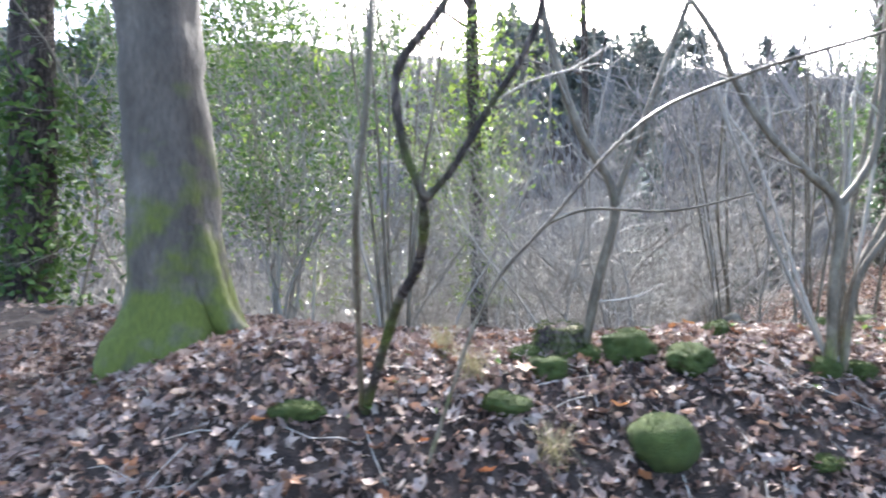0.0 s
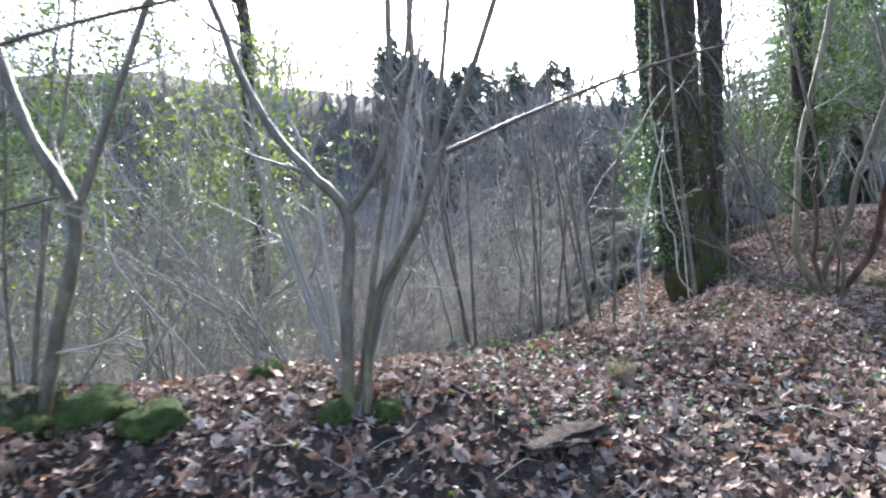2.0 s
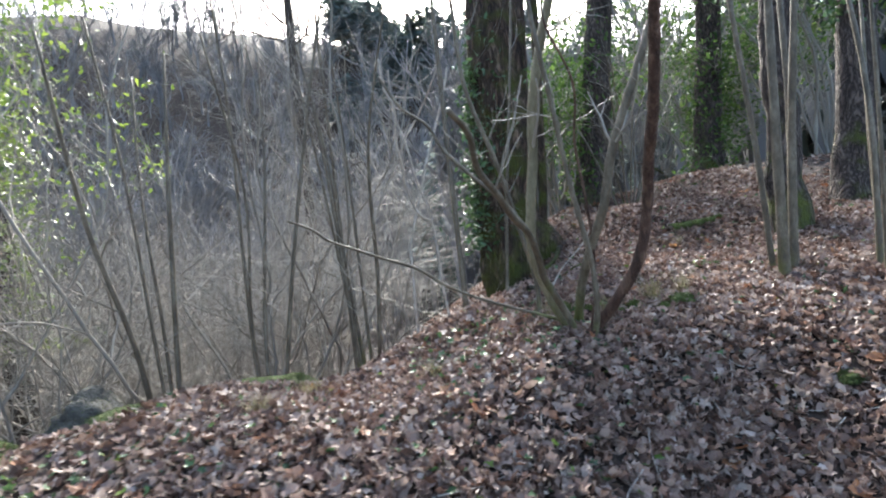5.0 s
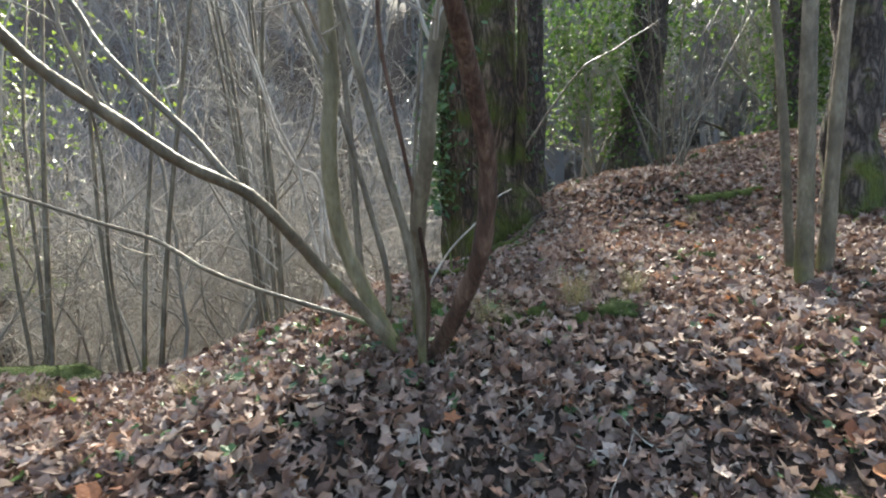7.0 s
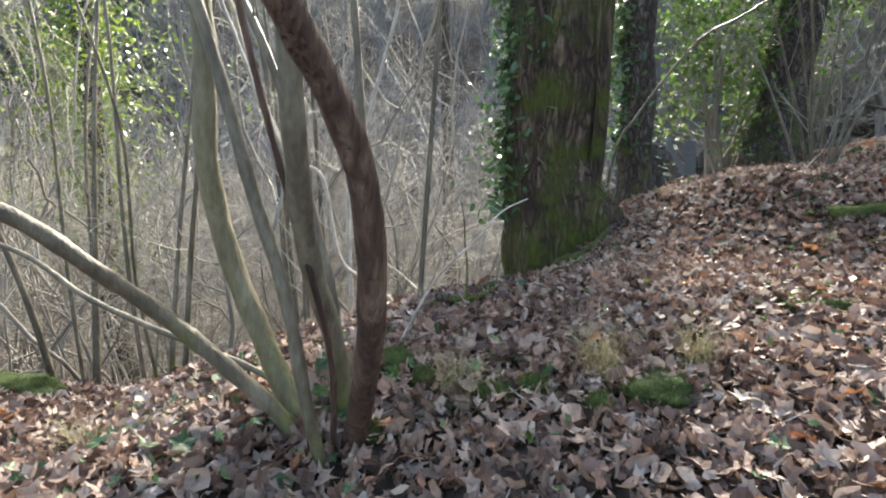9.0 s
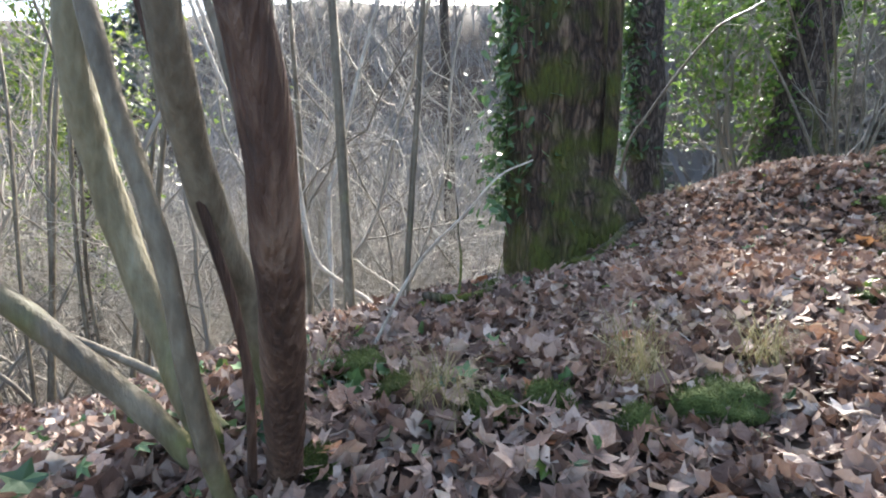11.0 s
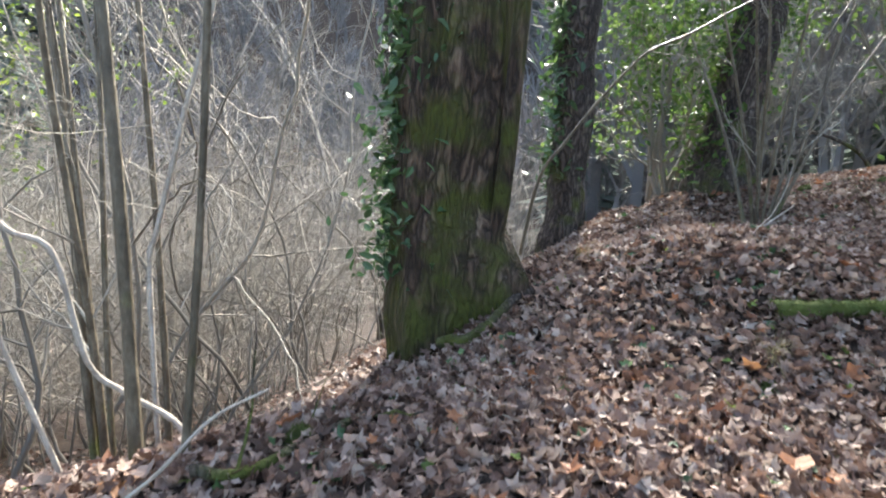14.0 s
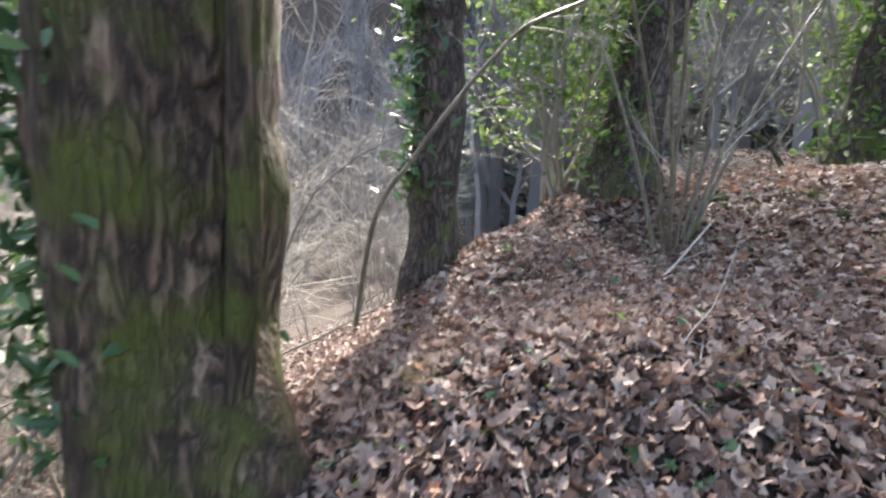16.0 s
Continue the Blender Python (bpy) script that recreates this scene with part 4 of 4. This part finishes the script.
lying("mossy_log", [(7.10, 5.71, 0.01), (7.29, 5.71, 0.01), (7.47, 5.71, 0.01), (7.63, 5.72, 0.01)], 0.042, 0.026, M_MOSS, "fallen log wrapped in bright green moss", "log", 0.0, 2200)
lying("dead_branch", [(5.22, 4.58, 0.05), (5.36, 4.62, 0.03), (5.56, 4.92, 0.02), (5.66, 4.93, 0.0)], 0.017, 0.010, M_DARK, "dark broken branch lying on the leaves", "branch", 0.0, 0, 3, 2)
lying("dead_branch", [(6.76, 6.28, 0.01), (7.01, 6.44, 0.01), (7.63, 7.38, 0.01), (8.42, 8.30, 0.01)], 0.009, 0.007, M_PALE, "long pale stick lying up the bank", "branch", 0.0, 0, 2, 3)
lying("dead_branch", [(8.59, 8.80, 0.01), (8.53, 8.07, 0.01), (8.40, 7.40, 0.01), (8.19, 6.65, 0.01)], 0.012, 0.008, M_HAZEL, "long pale fallen branch on the bank", "branch", 0.0, 0, 3, 4)
lying("dead_branch", [(6.94, 6.00, 0.01), (7.09, 6.09, 0.01), (7.22, 6.31, 0.01)], 0.007, 0.005, M_PALE, "short pale stick on the leaves", "branch", 0.0, 0, 2, 5)
lying("dead_branch", [(7.51, 6.35, 0.01), (7.39, 6.11, 0.01), (7.34, 5.99, 0.01)], 0.014, 0.010, M_STONE, "short grey stick on the leaves", "branch", 0.0, 0, 1, 6)
lying("dead_branch", [(4.30, 4.15, 0.0), (4.67, 4.08, 0.01), (5.02, 3.88, 0.02)], 0.008, 0.006, M_HAZEL, "grey stick beside the hazel stool", "branch", 0.0, 0, 1, 7)
lying("dead_branch", [(6.52, 6.03, 0.0), (6.75, 6.06, 0.0)], 0.018, 0.012, M_DARK, "short dark stick on the leaves", "branch", 0.0, 0, 0, 8)
lying("dead_branch", [(5.45, 3.04, 0.0), (5.75, 3.1, 0.0)], 0.006, 0.004, M_PALE, "thin pale twig on the leaves", "branch", 0.0, 0, 1, 9)
lying("surface_root", [(5.7, 5.83, 0.05), (5.87, 5.73, 0.03), (6.06, 5.96, 0.03), (6.32, 6.2, -0.03)], 0.030, 0.018, M_DARK, "dark root creeping over the leaves by the trunk", "root", 0.0, 0, 0, 10)

# ---------------------------------------------------------------- slender shoots
rng = np.random.default_rng(91)
for x, y, r, h, lean in ((4.84, 4.87, 0.023, 4.6, -0.12), (5.1, 4.72, 0.013, 2.9, 0.30), (4.0, 6.2, 0.022, 5.5, -0.1)):
    pole, o = stool("slender_sapling", x, y, "straight slender grey sapling at the edge of the bank", "saplings on the bank")
    stem("stem", pole, o, [o + (0, 0, -0.1), o + (lean * 0.25, 0.02, h * 0.25), o + (lean * 0.6, -0.02, h * 0.6), o + (lean, 0.03, h)], r, r * 0.4, M_HAZEL, rng, "", 2, 0.35, 8)
shoot, o = stool("bare_shoot", 5.16, 4.22, "thin pale shoot arching towards the thick trunk", "saplings on the bank")
stem("stem", shoot, o, [(5.16, 4.20, 1.42), (5.30, 4.18, 1.66), (5.443, 4.168, 1.804), (5.52, 4.2, 1.89), (5.60, 4.25, 1.93)], 0.005, 0.002, M_PALE, rng, "", 0, 0.2, 6)
shoot, o = stool("bare_shoot", 4.90, 5.00, "pale arching bare shoot at the bank edge", "saplings on the bank")
stem("stem", shoot, o, [(4.905, 5.000, 1.253), (4.905, 5.000, 1.398), (4.761, 4.943, 1.528), (4.674, 4.886, 1.653), (4.637, 4.829, 2.013), (4.544, 4.771, 2.094), (4.467, 4.714, 2.255), (4.436, 4.657, 2.438), (4.403, 4.600, 2.611)], 0.011, 0.006, M_PALE, rng, "", 5, 0.35, 8, tail=0.5)
shoot, o = stool("bare_shoot", 4.69, 4.75, "thin pale shoot leaning over the edge", "saplings on the bank")
stem("stem", shoot, o, [(4.689, 4.750, 1.271), (4.689, 4.750, 1.310), (4.646, 4.700, 1.584), (4.619, 4.650, 1.815), (4.586, 4.600, 2.098), (4.516, 4.550, 2.303), (4.456, 4.500, 2.551)], 0.009, 0.005, M_PALE, rng, "", 5, 0.35, 8, tail=0.5)
shoot, o = stool("bare_shoot", 4.52, 5.40, "slim bare shoot beside the grey sapling", "saplings on the bank")
stem("stem", shoot, o, [(4.523, 5.400, 0.929), (4.523, 5.400, 1.815), (4.564, 5.400, 2.004), (4.666, 5.400, 2.341), (4.716, 5.400, 2.514), (4.823, 5.400, 2.823)], 0.012, 0.008, M_PALE, rng, "", 4, 0.35, 8, tail=0.5)
shoot, o = stool("bare_shoot", 6.08, 7.22, "thin bare shoot leaning across the trunks", "saplings on the bank")
stem("stem", shoot, o, [(6.08, 7.22, 1.70), (6.18, 7.22, 2.25), (6.35, 7.21, 2.52), (6.53, 7.2, 2.77), (6.68, 7.19, 2.95), (6.83, 7.18, 3.1), (7.05, 7.17, 3.2)], 0.013, 0.006, M_HAZEL, rng, "", 5, 0.35, 6, tail=0.5)
shoot, o = stool("leaning_sapling", -0.41, 1.21, "long thin sapling leaning far over the moss", "saplings on the bank")
stem("stem", shoot, o, [(-0.41, 1.22, 1.10), (-0.20, 1.25, 1.68), (0.04, 1.30, 1.97), (0.378, 1.28, 2.33), (0.75, 1.30, 2.50), (1.2, 1.32, 2.63)], 0.008, 0.005, M_HAZEL, rng, "", 3, 0.3, 6, tail=0.3)
stem("stem", shoot, o, [(0.04, 1.30, 1.97), (0.2, 1.30, 2.02), (0.5, 1.30, 2.01), (0.8, 1.31, 2.07)], 0.007, 0.004, M_HAZEL, rng, "", 3, 0.2, 6)
shoot, o = stool("leaning_branch", 9.9, 9.9, "dark arched branch rooted in the bank", "saplings on the bank")
stem("stem", shoot, o, [(10.13, 9.89, 2.05), (9.83, 9.91, 2.56), (9.53, 9.92, 2.75), (9.25, 9.93, 2.83)], 0.03, 0.015, M_DARK, rng, "", 3, 0.5, 8)

# ---------------------------------------------------------------- grass and small green leaves


def grass_tuft(seed, x, y, n, height, label):
    rng = np.random.default_rng(seed)
    b = Build()
    for _ in range(n):
        g, lean = rng.uniform(0, 6.28), rng.uniform(0.1, 0.7)
        c = np.array((math.cos(g), math.sin(g), 0))
        side = np.array((-c[1], c[0], 0)) * 0.0013
        h = height * rng.uniform(0.5, 1.1)
        p0, p1 = np.array((rng.normal(0, 0.05), rng.normal(0, 0.05), 0)), c * (0.03 + lean * h * 0.4) + (0, 0, h * 0.65)
        p2 = c * (0.05 + lean * h) + (0, 0, h * rng.uniform(0.6, 1.0))
        b.add([p0 - side, p0 + side, p1 + side * 0.7, p1 - side * 0.7, p2], [[0, 1, 2], [0, 2, 3], [3, 2, 4]])
    ob = tagged(new("grass_tuft", b.mesh("grass_tuft", M_GRASS, False)), label, "grass", "dry grass tufts")
    ob.location = (x, y, land1(x, y) - 0.01)


for k, (x, y, n, h) in enumerate(((5.44, 3.85, 60, 0.16), (5.81, 4.03, 50, 0.22), (6.08, 4.13, 40, 0.18), (5.12, 3.97, 40, 0.14), (2.92, 2.68, 70, 0.17), (3.0, 2.75, 50, 0.12), (0.05, 1.3, 40, 0.16), (-0.25, 1.7, 50, 0.2),
                                  (3.6, 3.3, 50, 0.12), (7.02, 5.52, 30, 0.12), (3.75, 3.85, 50, 0.14), (4.4, 3.7, 40, 0.14), (-0.4, 2.0, 60, 0.2), (6.4, 6.3, 30, 0.12))):
    grass_tuft(200 + k, x, y, n * 2, h * 1.1, "straw-coloured dry grass tuft among dead leaves")
rng = np.random.default_rng(95)
green = Build()
strew(green, LEAVES[:3], rng, on_land(rng, 900, 5.0, 9.0, 3.0, 8.5, lambda x, y: past_crest(x, y) < 0.2, (0.02, 0.05)), 0.5, (0.025, 0.055))
strew(green, LEAVES[:3], rng, on_land(rng, 160, 4.3, 5.3, 3.4, 4.3, lambda x, y: past_crest(x, y) < 0.4, (0.02, 0.06)), 0.5, (0.03, 0.06))
strew(green, LEAVES[:3], rng, on_land(rng, 700, 2.0, 5.0, 2.0, 4.0, lambda x, y: past_crest(x, y) < 0.2, (0.02, 0.05)), 0.5, (0.025, 0.05))
tagged(new("ground_ivy", green.mesh("ground_ivy", M_IVY, False)), "small green ivy leaves creeping over the litter", "ivy", kind="stuff")
lit = Build()
strew(lit, LEAVES[:3], rng, on_land(rng, 500, -1, 8.5, 1.2, 7, lambda x, y: past_crest(x, y) < 0.3, (0.02, 0.05)), 0.5, (0.02, 0.05))
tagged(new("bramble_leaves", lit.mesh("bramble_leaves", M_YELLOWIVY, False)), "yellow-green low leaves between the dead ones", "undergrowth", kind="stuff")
litter_twigs = Build()
for x, y, z in on_land(rng, 700, -2, 9, 0.8, 8.5, lambda x, y: past_crest(x, y) < 0.6, (0.02, 0.045)):
    g, k = rng.uniform(0, 6.28), rng.uniform(0.05, 0.22)
    run = np.array([-1, -0.3, 0.4, 1.0])
    px, py = x + run * math.cos(g) * k + rng.normal(0, 0.01, 4), y + run * math.sin(g) * k + rng.normal(0, 0.01, 4)
    add_tube(litter_twigs, np.stack([px, py, land(px, py) + 0.03 + rng.normal(0, 0.008, 4)], 1), np.linspace(0.003, 0.0015, 4), 4)
tagged(new("twig_litter", litter_twigs.mesh("twig_litter", M_PALE)), "thin pale twigs scattered over the leaves", "twigs", kind="stuff")

# single leaves on the stretch passed nearest
rng = np.random.default_rng(97)
leaf_meshes = []
for k in range(10):
    b = Build()
    b.add(LEAVES[k % len(LEAVES)][0] * rng.uniform(0.045, 0.075), LEAVES[k % len(LEAVES)][1])
    leaf_meshes.append(b.mesh("fallen_leaf", M_RUST if k in (4, 8) else M_LITTER, False))
for x, y, z in on_land(rng, 300, 5.1, 7.4, 3.3, 6.0, lambda x, y: past_crest(x, y) < -0.1, (0.03, 0.05)):
    leaf = part("fallen_leaf", leaf_meshes[rng.integers(10)], ground)
    leaf.matrix_basis = pose(x, y, z, rng.normal(0, 25), rng.normal(0, 25), rng.uniform(0, 360))
